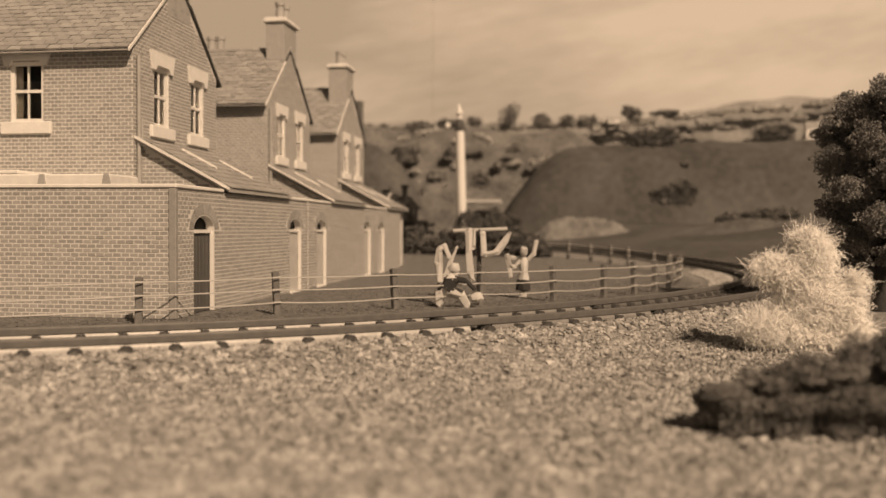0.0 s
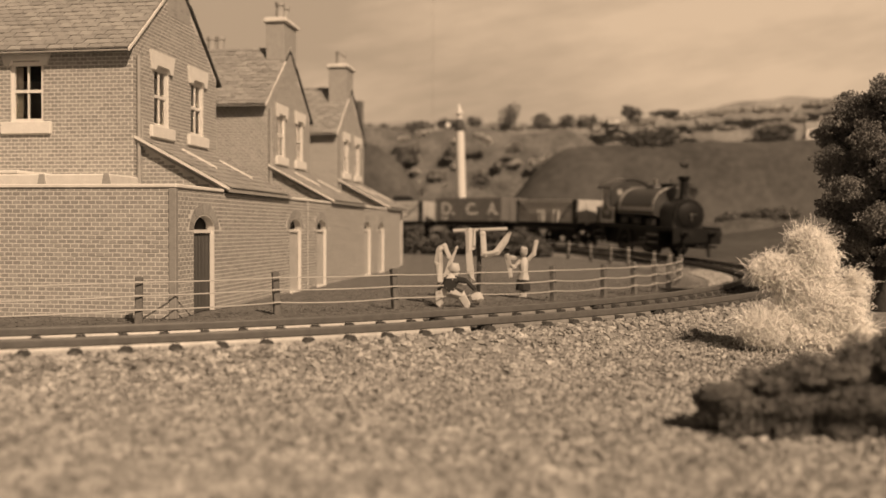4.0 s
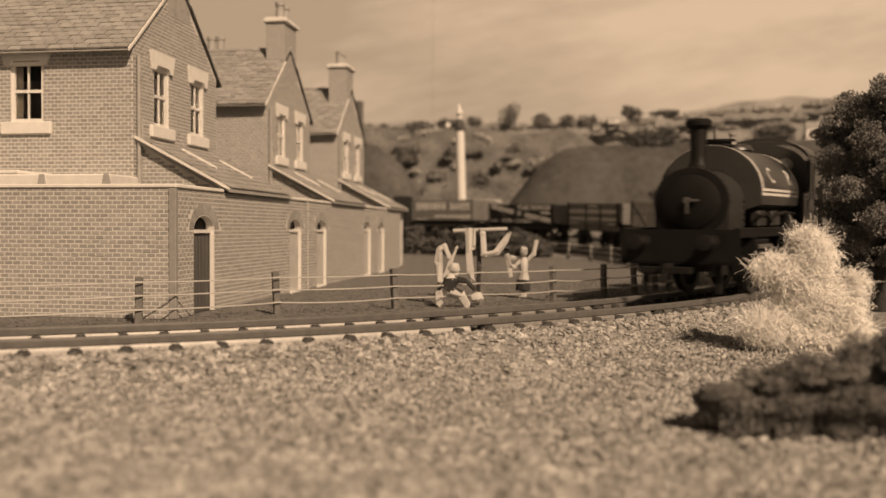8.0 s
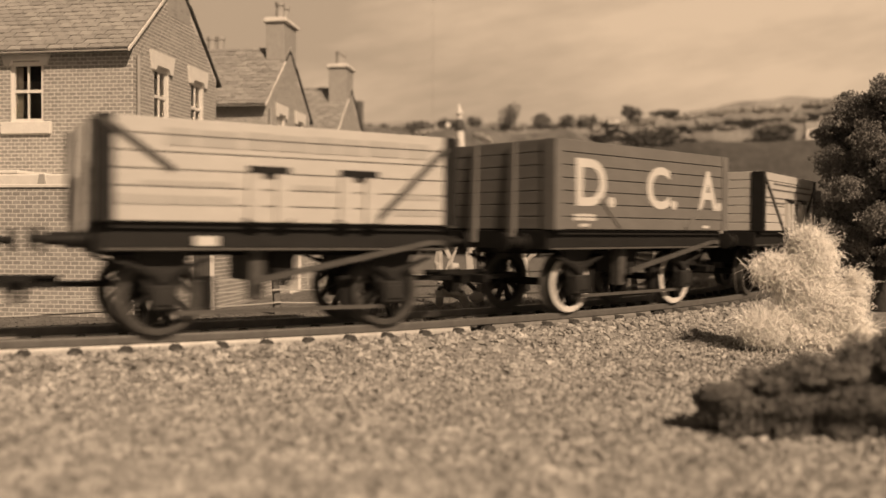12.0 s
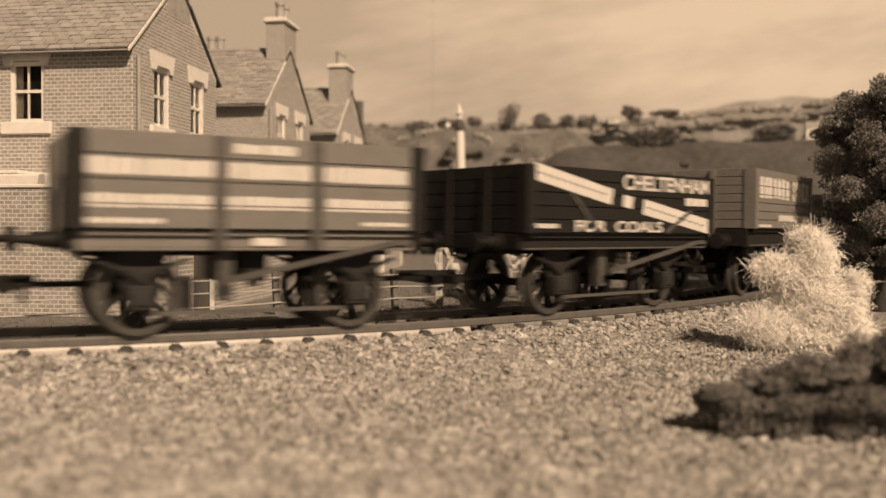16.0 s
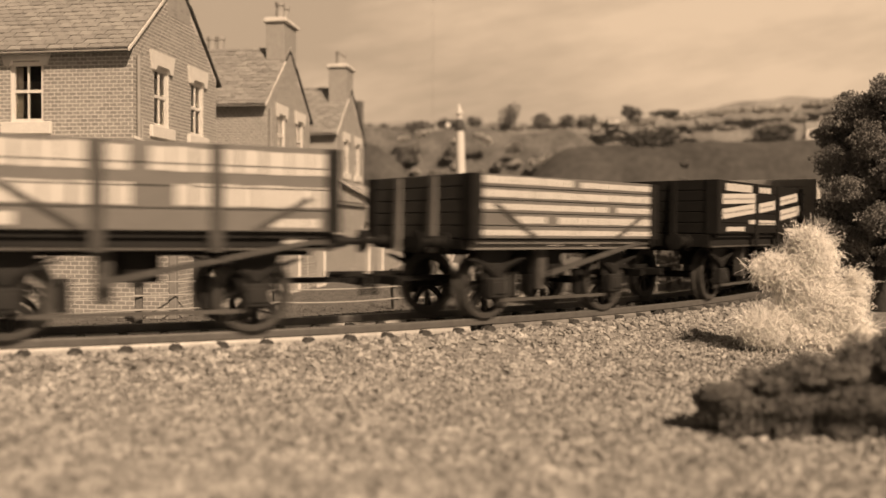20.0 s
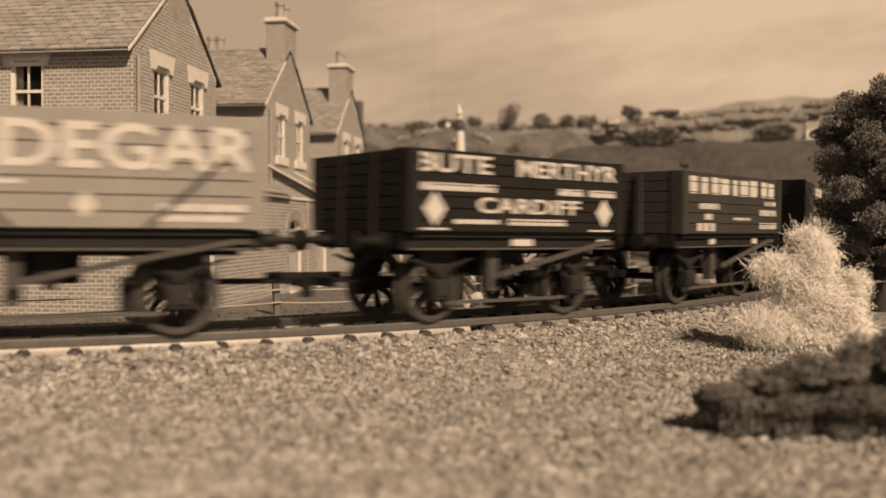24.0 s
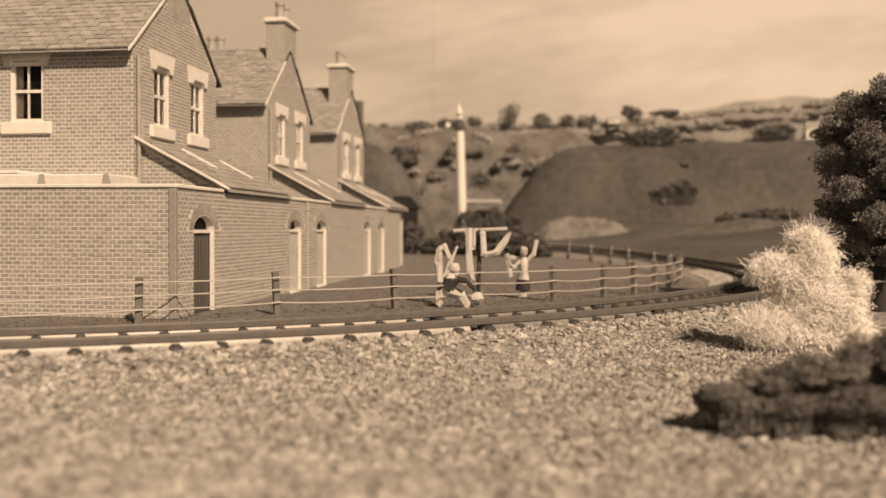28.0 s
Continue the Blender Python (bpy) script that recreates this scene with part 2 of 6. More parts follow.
# how far the train has come: degrees round the curve's centre, falling with time
TRAVEL = [(0, 73.8), (1.2, 58.5), (3.4, 29.8), (5.6, 0.9), (7.2, -20.4), (8.6, -38.7), (9.0, -43.6), (9.5, -49.3), (10.0, -55.2), (10.5, -61.0), (11.0, -67.0), (12.0, -77.9),
          (12.5, -83.3), (14.6, -105.5), (15.8, -119.6), (17.0, -134.0), (18.0, -146.0), (19.2, -160.4), (20.6, -176.5), (21.5, -186.5),
          (24.2, -218.1), (25.0, -228.0), (26.6, -248.9), (28.0, -268.0)]


def travel(t):
    """Millimetres along the track that the train's datum has reached."""
    ts, qs = [p[0] for p in TRAVEL], [p[1] for p in TRAVEL]
    n = len(ts)
    slope = []
    for i in range(n):
        a, b = max(0, i - 1), min(n - 1, i + 1)
        slope.append((qs[b] - qs[a]) / (ts[b] - ts[a]))
    i = max(0, min(n - 2, sum(1 for v in ts if v <= t) - 1))
    h = ts[i + 1] - ts[i]
    u = (t - ts[i]) / h
    q = (qs[i] * (1 + 2 * u) * (1 - u) ** 2 + h * slope[i] * u * (1 - u) ** 2
         + qs[i + 1] * u * u * (3 - 2 * u) + h * slope[i + 1] * u * u * (u - 1))
    return RAD * (A_IN - radians(q))
# ---- ground: one sheet to the horizon
def axis(lo, hi, step, far):
    fine = list(np.arange(lo, hi + 0.1, step))
    out, d, v = [], step, hi
    while v < far:
        d *= 1.6
        v += d
        out.append(v)
    left, d, v = [], step, lo
    while v > -far:
        d *= 1.6
        v -= d
        left.append(v)
    return np.array(left[::-1] + fine + out)


def smooth(a, b, v):
    t = np.clip((v - a) / (b - a), 0, 1)
    return t * t * (3 - 2 * t)


def wave(x, y, seed=0.0):
    """Slow uneven swell between -1 and 1."""
    return (np.sin(x * 0.11 + 1.3 * np.sin(y * 0.07 + seed)) + np.sin(y * 0.13 + 1.7 * np.sin(x * 0.05 - seed)) + np.sin((x + y) * 0.23 + seed)) / 3


def ground_z(x, y):
    """Height of the ground: gravel in front, a ballast bed under the track, lawn inside the curve, a bank behind."""
    d = np.hypot(x - CX, y - CY) - RAD
    # beyond the ends of the curve the bed follows the straight track
    for a, sign in ((A_OUT, 1), (A_IN, -1)):
        hx, hy = math.sin(a) * sign, -math.cos(a) * sign
        along = (x - CX - RAD * math.cos(a)) * hx + (y - CY - RAD * math.sin(a)) * hy
        side = (x - CX) * math.cos(a) + (y - CY) * math.sin(a) - RAD
        d = np.where((along > 0) & (np.abs(side) < 200), side, d)
    rise = 6.0 * smooth(400, 670, y)
    out = smooth(14.5, 24, d)
    inn = smooth(13.5, 20, -d)
    z = rise - 2.5 - out * 3.0 - inn * 1.6
    z = z + out * (0.25 * wave(x, y) - 0.9 * smooth(40, 120, d) * (y < 300))
    # banks outside the far side of the curve
    z = z + out * smooth(330, 560, y) * (6 * smooth(25, 110, d) + 16 * smooth(90, 260, d) * smooth(40, 160, x))
    return z


gx, gy = axis(-190, 240, 3.0, 40000), axis(40, 830, 3.0, 40000)
XX, YY = np.meshgrid(gx, gy)
ZZ = ground_z(XX, YY)
nx, ny = len(gx), len(gy)
verts = swung(np.stack([XX, YY, ZZ], -1).reshape(-1, 3))
idx = np.arange(nx * ny).reshape(ny, nx)
quads = np.stack([idx[:-1, :-1], idx[:-1, 1:], idx[1:, 1:], idx[1:, :-1]], -1).reshape(-1, 4)
ground = numpy_mesh("ground", verts, quads, DIRT)
tagged(ground, "gravelled layout ground with a lawn inside the track curve", "ground", kind="structure")
for m in (LAWN, HILL, BEDDIRT):
    ground.data.materials.append(m)
mid = np.stack([XX, YY, ZZ], -1).reshape(-1, 3)[quads].mean(1)
dist = np.hypot(mid[:, 0] - CX, mid[:, 1] - CY) - RAD
slot = np.where((dist < np.where(mid[:, 0] > 40, -27, -18)) & (mid[:, 0] > -400), 1, 0)
slot = np.where((dist > 22) & (mid[:, 1] > 380), 2, slot)
slot = np.where(np.abs(dist) < 13, 3, slot)
ground.data.polygons.foreach_set("material_index", slot.astype(np.int32))
ground.data.shade_smooth()


def scatter(name, n, spots, size, material, seed, label, category, flat=0.75):
    """Many small angular stones joined into one object: each an uneven octahedron half sunk in the ground."""
    rng = np.random.default_rng(seed)
    x, y = spots(rng, n)
    z = ground_z(x, y)
    n = len(x)
    s = size(rng, x, y)
    base = np.array([[1, 0, 0], [0, 1, 0], [-1, 0, 0], [0, -1, 0], [0, 0, 1], [0, 0, -1]], float)
    v = base[None] * (0.6 + 0.8 * rng.random((n, 6, 3))) + (rng.random((n, 6, 3)) - 0.5) * 0.55
    a, b, c = (rng.random((3, n)) * 2 * np.pi)
    ca, sa, cb, sb, cc, sc = np.cos(a), np.sin(a), np.cos(b), np.sin(b), np.cos(c), np.sin(c)
    rot = np.empty((n, 3, 3))
    rot[:, 0] = np.stack([ca * cb, ca * sb * sc - sa * cc, ca * sb * cc + sa * sc], -1)
    rot[:, 1] = np.stack([sa * cb, sa * sb * sc + ca * cc, sa * sb * cc - ca * sc], -1)
    rot[:, 2] = np.stack([-sb, cb * sc, cb * cc], -1)
    v = np.einsum("nij,nkj->nki", rot, v) * s[:, None, None]
    v[:, :, 2] *= flat
    v += swung(np.stack([x, y, z + s * 0.25], -1))[:, None]
    t = np.array([[0, 1, 4], [1, 2, 4], [2, 3, 4], [3, 0, 4], [1, 0, 5], [2, 1, 5], [3, 2, 5], [0, 3, 5]])
    tris = (t[None] + 6 * np.arange(n)[:, None, None]).reshape(-1, 3)
    ob = numpy_mesh(name, v.reshape(-1, 3), tris, material)
    return tagged(ob, label, category, kind="stuff")


PITCH = 6.9


def spots_front(rng, n):
    y = 60 + 130 * rng.random(n) ** 1.3
    x = (rng.random(n) - 0.5) * 1.12 * (y + 12)
    keep = (np.hypot(x - CX, y - CY) > RAD + 19)
    return x[keep], y[keep]


def off_sleepers(a, r):
    """True where a stone lies between the sleeper ends, not on them."""
    phase = (RAD * (A_IN - a) / PITCH + 0.5) % 1.0 - 0.5
    return (np.abs(phase) > 0.2) | (r > RAD + 12.9)


def spots_bed(rng, n):
    a = radians(-76) + rng.random(n) * radians(108)
    r = RAD + 10 + np.abs(rng.normal(0, 1, n)) * 9
    keep = (r < RAD + 40) & off_sleepers(a, r)
    return (CX + r * np.cos(a))[keep], (CY + r * np.sin(a))[keep]


def spots_between(rng, n):
    a = radians(-76) + rng.random(n) * radians(140)
    r = RAD - 15 + 30 * rng.random(n)
    return CX + r * np.cos(a), CY + r * np.sin(a)


scatter("gravel", 42000, spots_front, lambda r, x, y: 0.32 + 0.32 * r.random(len(x)), GRAVEL, 3, "fine pale gravel covering the foreground", "gravel")
scatter("ballast", 15000, spots_bed, lambda r, x, y: 0.42 + 0.5 * r.random(len(x)) ** 2, BALLAST, 4, "loose grey stone ballast on the track shoulder", "ballast")
def spots_heaped(rng, n):
    a = radians(-52) + rng.random(n) * radians(82)
    r = RAD + 10.4 + 2.4 * rng.random(n)
    keep = off_sleepers(a, r)
    return (CX + r * np.cos(a))[keep], (CY + r * np.sin(a))[keep]


scatter("ballast", 2400, spots_heaped, lambda r, x, y: 0.4 + 0.35 * r.random(len(x)), BALLAST, 6, "stone ballast heaped against the rail", "ballast")
scatter("ballast", 7000, spots_between, lambda r, x, y: 0.35 + 0.3 * r.random(len(x)), BEDDIRT, 5, "stone ballast between the sleepers", "ballast")


def spots_inside(rng, n):
    a = radians(-20) + rng.random(n) * radians(20)
    r = RAD - 13 - 8 * rng.random(n)
    return CX + r * np.cos(a), CY + r * np.sin(a)


scatter("ballast", 2600, spots_inside, lambda r, x, y: 0.4 + 0.4 * r.random(len(x)), STONECHIP, 9, "pale stone chips inside the track bend", "ballast")


def spots_lawn(rng, n):
    a = radians(-84) + rng.random(n) * radians(70)
    r = RAD - 15 - 110 * rng.random(n)
    return CX + r * np.cos(a), CY + r * np.sin(a)


scatter("lawn_fibre", 22000, spots_lawn, lambda r, x, y: 0.16 + 0.16 * r.random(len(x)), LAWN, 8, "short matted fibres of the lawn", "grass")


# ---- track
railway = thing("railway_track", "curved bullhead railway track on dark sleepers in ballast", "track", kind="structure")


def drawn(name, prof, off, material, parent, label, first=-100, last=281):
    """A section drawn out along the track."""
    bm = B()
    rings = []
    for i in range(first, last):
        s = i * 5.0
        x, y, z, h = track(s, off)
        lx, ly = -math.sin(h), math.cos(h)
        rings.append([bm.verts.new((x + lx * a, y + ly * a, z + b)) for a, b in prof])
    for a, b in zip(rings, rings[1:]):
        for i in range(len(prof)):
            j = (i + 1) % len(prof)
            bm.faces.new((a[i], a[j], b[j], b[i]))
    return part(name, bm, material, parent, label)


def rail(off):
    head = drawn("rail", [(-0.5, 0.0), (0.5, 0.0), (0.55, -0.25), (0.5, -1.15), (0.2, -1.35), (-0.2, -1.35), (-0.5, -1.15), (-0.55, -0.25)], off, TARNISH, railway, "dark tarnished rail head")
    # the foot brightens towards the viewer: reflected light painted in three tones
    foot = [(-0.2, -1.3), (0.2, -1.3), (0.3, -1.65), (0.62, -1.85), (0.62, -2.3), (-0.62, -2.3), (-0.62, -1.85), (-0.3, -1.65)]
    for material, label, first, last in ((TARNISH, "tarnished rail foot without painted shine", -100, 126), (HALFSHINE, "rail foot with half the painted shine", 126, 136), (FULLSHINE, "rail foot with full painted shine", 136, 281)):
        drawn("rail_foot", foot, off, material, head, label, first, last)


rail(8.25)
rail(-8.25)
bm = B()
box(bm, -1.25, 1.25, -12.6, 12.6, -3.6, -2.2, 0.25)
sleeper_mesh = mesh_of("sleeper", bm, SLEEPER)
bm = B()
prism(bm, [(-1.0, -2.5), (-1.0, -1.9), (-0.6, -1.45), (0.5, -1.4), (0.95, -1.9), (1.05, -2.5)], 0.2, 1.6, "xz")
prism(bm, [(-1.0, -2.5), (-1.0, -1.9), (-0.6, -1.4), (0.6, -1.4), (1.0, -1.9), (1.0, -2.5)], -1.7, -0.2, "xz")
chair_mesh = mesh_of("chair", bm, SLEEPER)
for i in range(-31, 152):
    x, y, z, h = track(i * PITCH)
    ob = new("sleeper", sleeper_mesh)
    ob.parent = railway
    ob.matrix_basis = pose(x * U, y * U, z * U, 0, 0, math.degrees(h) + random.uniform(-1, 1))
    for yy, turn in ((8.25, 0), (-8.25, 180)):
        c = new("chair", chair_mesh)
        c.parent = ob
        c.matrix_basis = pose(0, yy * U, 0, 0, 0, turn)
# ---- the row of brick houses
COURSE, STRETCH, JOINT = 0.99, 2.05, 0.2


def cells(bm, w0, w1, z0, z1, holes, put):
    """Fills a wall with blocks round its openings."""
    us = sorted({w0, w1, *(h[0] for h in holes), *(h[1] for h in holes)})
    zs = sorted({z0, z1, *(h[2] for h in holes), *(h[3] for h in holes)})
    for a, b in zip(us, us[1:]):
        for c, d in zip(zs, zs[1:]):
            if not any(h[0] <= (a + b) / 2 <= h[1] and h[2] <= (c + d) / 2 <= h[3] for h in holes):
                put(bm, a, b, c, d)
    bmesh.ops.remove_doubles(bm, verts=bm.verts[:], dist=1e-4)


def brick_rects(w0, w1, z0, z1, holes, inside=None):
    out = []
    n = 0
    z = z0
    while z < z1 - 0.3:
        top = min(z + COURSE - JOINT, z1)
        u = w0 - (STRETCH / 2 if n % 2 else 0)
        while u < w1:
            a, b = max(u, w0), min(u + STRETCH - JOINT, w1)
            u += STRETCH
            parts = [(a, b)]
            for h in holes:
                if h[2] < top and h[3] > z:
                    nxt = []
                    for p, q in parts:
                        if h[1] <= p or h[0] >= q:
                            nxt.append((p, q))
                        else:
                            if h[0] - p > 0.3:
                                nxt.append((p, h[0]))
                            if q - h[1] > 0.3:
                                nxt.append((h[1], q))
                    parts = nxt
            for p, q in parts:
                if q - p > 0.3 and (inside is None or (inside(p, top) and inside(q, top))):
                    out.append((p, q, z, top))
        z += COURSE
        n += 1
    return out


def brick_block(rects, face, depth=0.06):
    """One mesh of proud bricks; face turns (along, up, out) into the house's space."""
    rng = np.random.default_rng(len(rects))
    r = np.array(rects)
    n = len(r)
    d = depth * (0.6 + 0.7 * rng.random(n))
    e = 0.03
    v = np.empty((n, 8, 3))
    for i, (a, b) in enumerate(((0, 2), (1, 2), (1, 3), (0, 3))):
        v[:, i] = np.stack([r[:, a], r[:, b], np.full(n, -0.05)], -1)
        v[:, i + 4] = np.stack([r[:, a] + (e if a == 0 else -e), r[:, b] + (e if b == 2 else -e), d], -1)
    q = np.array([[4, 5, 6, 7], [0, 1, 5, 4], [1, 2, 6, 5], [2, 3, 7, 6], [3, 0, 4, 7]])
    quads = (q[None] + 8 * np.arange(n)[:, None, None]).reshape(-1, 4)
    return face(v.reshape(-1, 3)), quads


def face_front(y):
    return lambda v: np.stack([v[:, 0], y - v[:, 2], v[:, 1]], -1)


def face_right(x):
    return lambda v: np.stack([x + v[:, 2], v[:, 0], v[:, 1]], -1)


def bricks(parent, rects, face):
    v, q = brick_block(rects, face)
    return tagged(numpy_mesh("brickwork", v, q, BRICK, parent), "small red-brown bricks in pale mortar", kind="stuff")


def window(parent, m, w, h, wide=2.6, lintel_up=4.0):
    """A sash window that faces -y of its own space, with stone lintel and sill; m places its sill's middle."""
    bm = B()
    s = 0.9
    for a, b, c, d in ((-w / 2, -w / 2 + s, 0, h), (w / 2 - s, w / 2, 0, h), (-w / 2 + s, w / 2 - s, 0, s), (-w / 2 + s, w / 2 - s, h - s, h), (-w / 2 + s, w / 2 - s, h * 0.49, h * 0.49 + 0.8)):
        box(bm, a, b, 0.5, 1.5, c, d)
    fr = part("window", bm, PAINT, parent, "white-painted sash window frame")
    fr.matrix_basis = m
    bm = B()
    for a, b in ((s, h * 0.49), (h * 0.49 + 0.8, h - s)):
        box(bm, -0.2, 0.2, 0.6, 1.3, a, b)
    part("glazing_bar", bm, PAINT, fr)
    for a, b in ((s, h * 0.49), (h * 0.49 + 0.8, h - s)):
        bm = B()
        box(bm, -w / 2 + s, w / 2 - s, 1.0, 1.1, a, b)
        part("pane", bm, GLASS, fr)
    bm = B()
    pts = []
    for i in range(9):
        pts.append((-w / 2 + s + i * 0.2, 1.9 + (0.2 if i % 2 else -0.1)))
    pts += [(x, y + 0.1) for x, y in reversed(pts)]
    prism(bm, pts, s, h - s, "xy")
    part("curtain", bm, CURTAIN, fr)
    bm = B()
    box(bm, -w / 2 - wide, w / 2 + wide, -1.0, 1.5, -3.2, -0.02, 0.15)
    part("sill", bm, STONE, fr, "pale stone sill")
    bm = B()
    e = w / 2 + wide
    prism(bm, [(-e, lintel_up), (-e + 1.1, -0.9), (-w / 2 + 0.1, -0.9), (-w / 2 + 0.9, 0.4), (w / 2 - 0.9, 0.4), (w / 2 - 0.1, -0.9), (e - 1.1, -0.9), (e, lintel_up)], -0.8, 0.4, "xz")
    bmesh.ops.translate(bm, vec=(0, 0, h), verts=bm.verts[:])
    part("lintel", bm, STONE, fr, "pale stone lintel with dropped ends")
    return fr


RISE = 3.6


def yard_door(parent, y0, y1, material, open_top=15.8):
    """A planked door in an arched opening of the yard wall, facing +x."""
    w = y1 - y0
    bm = B()
    box(bm, -2.1, -1.75, y0 + 0.05, y1 - 0.05, -3.9, open_top - 0.6)
    d = part("door", bm, material, parent, "planked yard door under a brick arch")
    n = 6
    for i in range(n):
        bm = B()
        box(bm, -1.72, -1.2, y0 + i * w / n + 0.06, y0 + (i + 1) * w / n - 0.06, -3.9, open_top - 0.6, 0.08)
        part("plank", bm, material, d)
    bm = B()
    box(bm, -2.0, -0.7, y0, y1, open_top - 0.6, open_top + 0.2)
    part("transom", bm, PAINT, d)
    bm = B()
    box(bm, -0.95, 0.05, y1 - 0.55, y1 - 0.02, -3.9, open_top - 0.65)
    part("jamb", bm, PAINT, d)
    bm = B()
    box(bm, -2.3, -2.2, y0 + 0.1, y1 - 0.1, open_top + 0.3, open_top + RISE)
    part("fanlight", bm, IRON, d, "dark arched fanlight")
    if material is PALEBOARD:
        bm = B()
        box(bm, -1.8, 0.5, y0 + 0.3, y1 - 1.0, -4.6, -3.6, 0.1)
        part("step", bm, STONE, d)
    bm = B()
    cyl(bm, (-1.3, y0 + 1.2, 6), (-0.5, y0 + 1.2, 6), 0.3, seg=8)
    part("door_knob", bm, IRON, d)
    # ring of bricks on edge
    r, c = w / 2, (y0 + y1) / 2

    def curve(a, grow):
        return c + (r + grow) * math.cos(a), open_top + 0.2 + (RISE + grow) * math.sin(a)
    bm = B()
    prism(bm, [curve(math.pi * i / 16, 0.1) for i in range(17)] + [curve(math.pi * (16 - i) / 16, 2.7) for i in range(17)], -0.2, 0.06, "yz")
    ring = part("arch", bm, BRICKPALE, parent, "arch of bricks on edge")
    for i in range(17):
        a0, a1 = math.pi * (i + 0.1) / 17, math.pi * (i + 0.9) / 17
        bm = B()
        prism(bm, [curve(a0, 0.15), curve(a1, 0.15), curve(a1, 2.6), curve(a0, 2.6)], -0.1, 0.13, "yz")
        part("brick", bm, BRICK, ring)


def arch_infill(bm, y0, y1, z, top, x0, x1):
    """The wall above an arched opening, from springing to the top of its block."""
    n, r, c = 12, (y1 - y0) / 2, (y0 + y1) / 2
    for i in range(n):
        a0, a1 = math.pi * i / n, math.pi * (i + 1) / n
        p = [(c + r * math.cos(a0), z + RISE * math.sin(a0)), (c + r * math.cos(a0), top), (c + r * math.cos(a1), top), (c + r * math.cos(a1), z + RISE * math.sin(a1))]
        prism(bm, p, x0, x1, "yz")


def slates(parent, x0, x1, y0, z0, up, length, pitch=2.2, width=2.9, flip=1, keep_objects=0, thick=0.55):
    """Courses of tiles on a slope that starts at (y0, z0) and climbs along the direction up in the y-z plane."""
    rows = int(length / pitch)
    ang = math.degrees(math.atan2(up[1], up[0] * flip))
    bm = B()
    box(bm, 0.14, width - 0.14, 0, pitch * 1.25, 0.0, thick, 0.05)
    shared = mesh_of("tile", bm, TILE)
    rng = random.Random(int(x1 * 7 + y0))
    vs, fs = [], []
    made = 0
    for j in range(rows):
        py, pz = y0 + up[0] * j * pitch, z0 + up[1] * j * pitch
        shift = (width / 2 if j % 2 else 0) + rng.uniform(-0.25, 0.25)
        x = x1 - shift
        if shift > 0.5:
            n0 = len(vs)
            cut = Matrix.Translation((x1 - shift, py, pz)) @ (Matrix.Rotation(math.atan2(up[1], up[0]), 4, "X") @ Matrix.Rotation(radians(-4), 4, "X"))
            for c in ((0.14, 0, 0.05), (shift, 0, 0.05), (shift, pitch * 1.25, 0.05), (0.14, pitch * 1.25, 0.05), (0.14, 0, thick), (shift, 0, thick), (shift, pitch * 1.25, thick), (0.14, pitch * 1.25, thick)):
                vs.append(tuple(cut @ Vector(c)))
            fs += [[n0 + 4, n0 + 5, n0 + 6, n0 + 7], [n0, n0 + 1, n0 + 5, n0 + 4], [n0 + 1, n0 + 2, n0 + 6, n0 + 5], [n0 + 3, n0, n0 + 4, n0 + 7]]
        while x > x0 + width:
            a = x - width
            tilt = Matrix.Translation((a, py, pz)) @ Matrix.Rotation(math.atan2(up[1], up[0]) if flip > 0 else math.pi - math.atan2(up[1], -up[0]), 4, "X") @ Matrix.Rotation(radians(-4 + rng.uniform(-4.0, 1.5)), 4, "X")
            if flip < 0:
                tilt = Matrix.Translation((a, py, pz)) @ Matrix.Diagonal((1, -1, 1, 1)) @ Matrix.Rotation(math.atan2(up[1], -up[0]), 4, "X") @ Matrix.Rotation(radians(-4), 4, "X")
            tilt = tilt @ Matrix.Translation((0, 0, rng.uniform(0, 0.16)))
            if made < keep_objects and flip > 0:
                ob = new("tile", shared)
                ob.parent = parent
                tilt.translation *= U
                ob.matrix_basis = tilt
                made += 1
            else:
                i = len(vs)
                for c in ((0.14, 0, 0.05), (width - 0.14, 0, 0.05), (width - 0.14, pitch * 1.25, 0.05), (0.14, pitch * 1.25, 0.05), (0.14, 0, thick), (width - 0.14, 0, thick), (width - 0.14, pitch * 1.25, thick), (0.14, pitch * 1.25, thick)):
                    vs.append(tuple(tilt @ Vector(c)))
                fs += [[i + 4, i + 5, i + 6, i + 7], [i, i + 1, i + 5, i + 4], [i + 1, i + 2, i + 6, i + 5], [i + 3, i, i + 4, i + 7]]
            x -= width
    if vs:
        tagged(numpy_mesh("tiling", vs, fs, TILE, parent), kind="stuff")


def chimney(parent, x0, x1, y0, y1, z0, top, pots):
    """A stack on the ridge at the gable, with a projecting cap and pots at the places given."""
    bm = B()
    box(bm, x0, x1, y0, y1, z0, top - 1.9, 0.1)
    c = part("chimney", bm, BRICKPALE, parent, "tall brick chimney stack with pale cap")
    bm = B()
    box(bm, x0 - 1.1, x1 + 1.1, y0 - 1.1, y1 + 1.1, top - 1.9, top - 0.7, 0.2)
    box(bm, x0 - 0.5, x1 + 0.5, y0 - 0.5, y1 + 0.5, top - 0.7, top, 0.2)
    part("cap", bm, STONE, c)
    for px, py in pots:
        bm = B()
        lathe(bm, [(1.7, 0), (1.5, 5.0), (1.9, 5.3), (1.9, 6.6), (1.3, 6.8), (1.3, 1)], (px, py, top), seg=14)
        part("chimney_pot", bm, BRICKPALE, c, smooth=True)


BRICKPALE = mat("pale_brick", g(0.42), 0.9, scale=500, amount=0.22, bump=0.25)
LEFT = -130.0


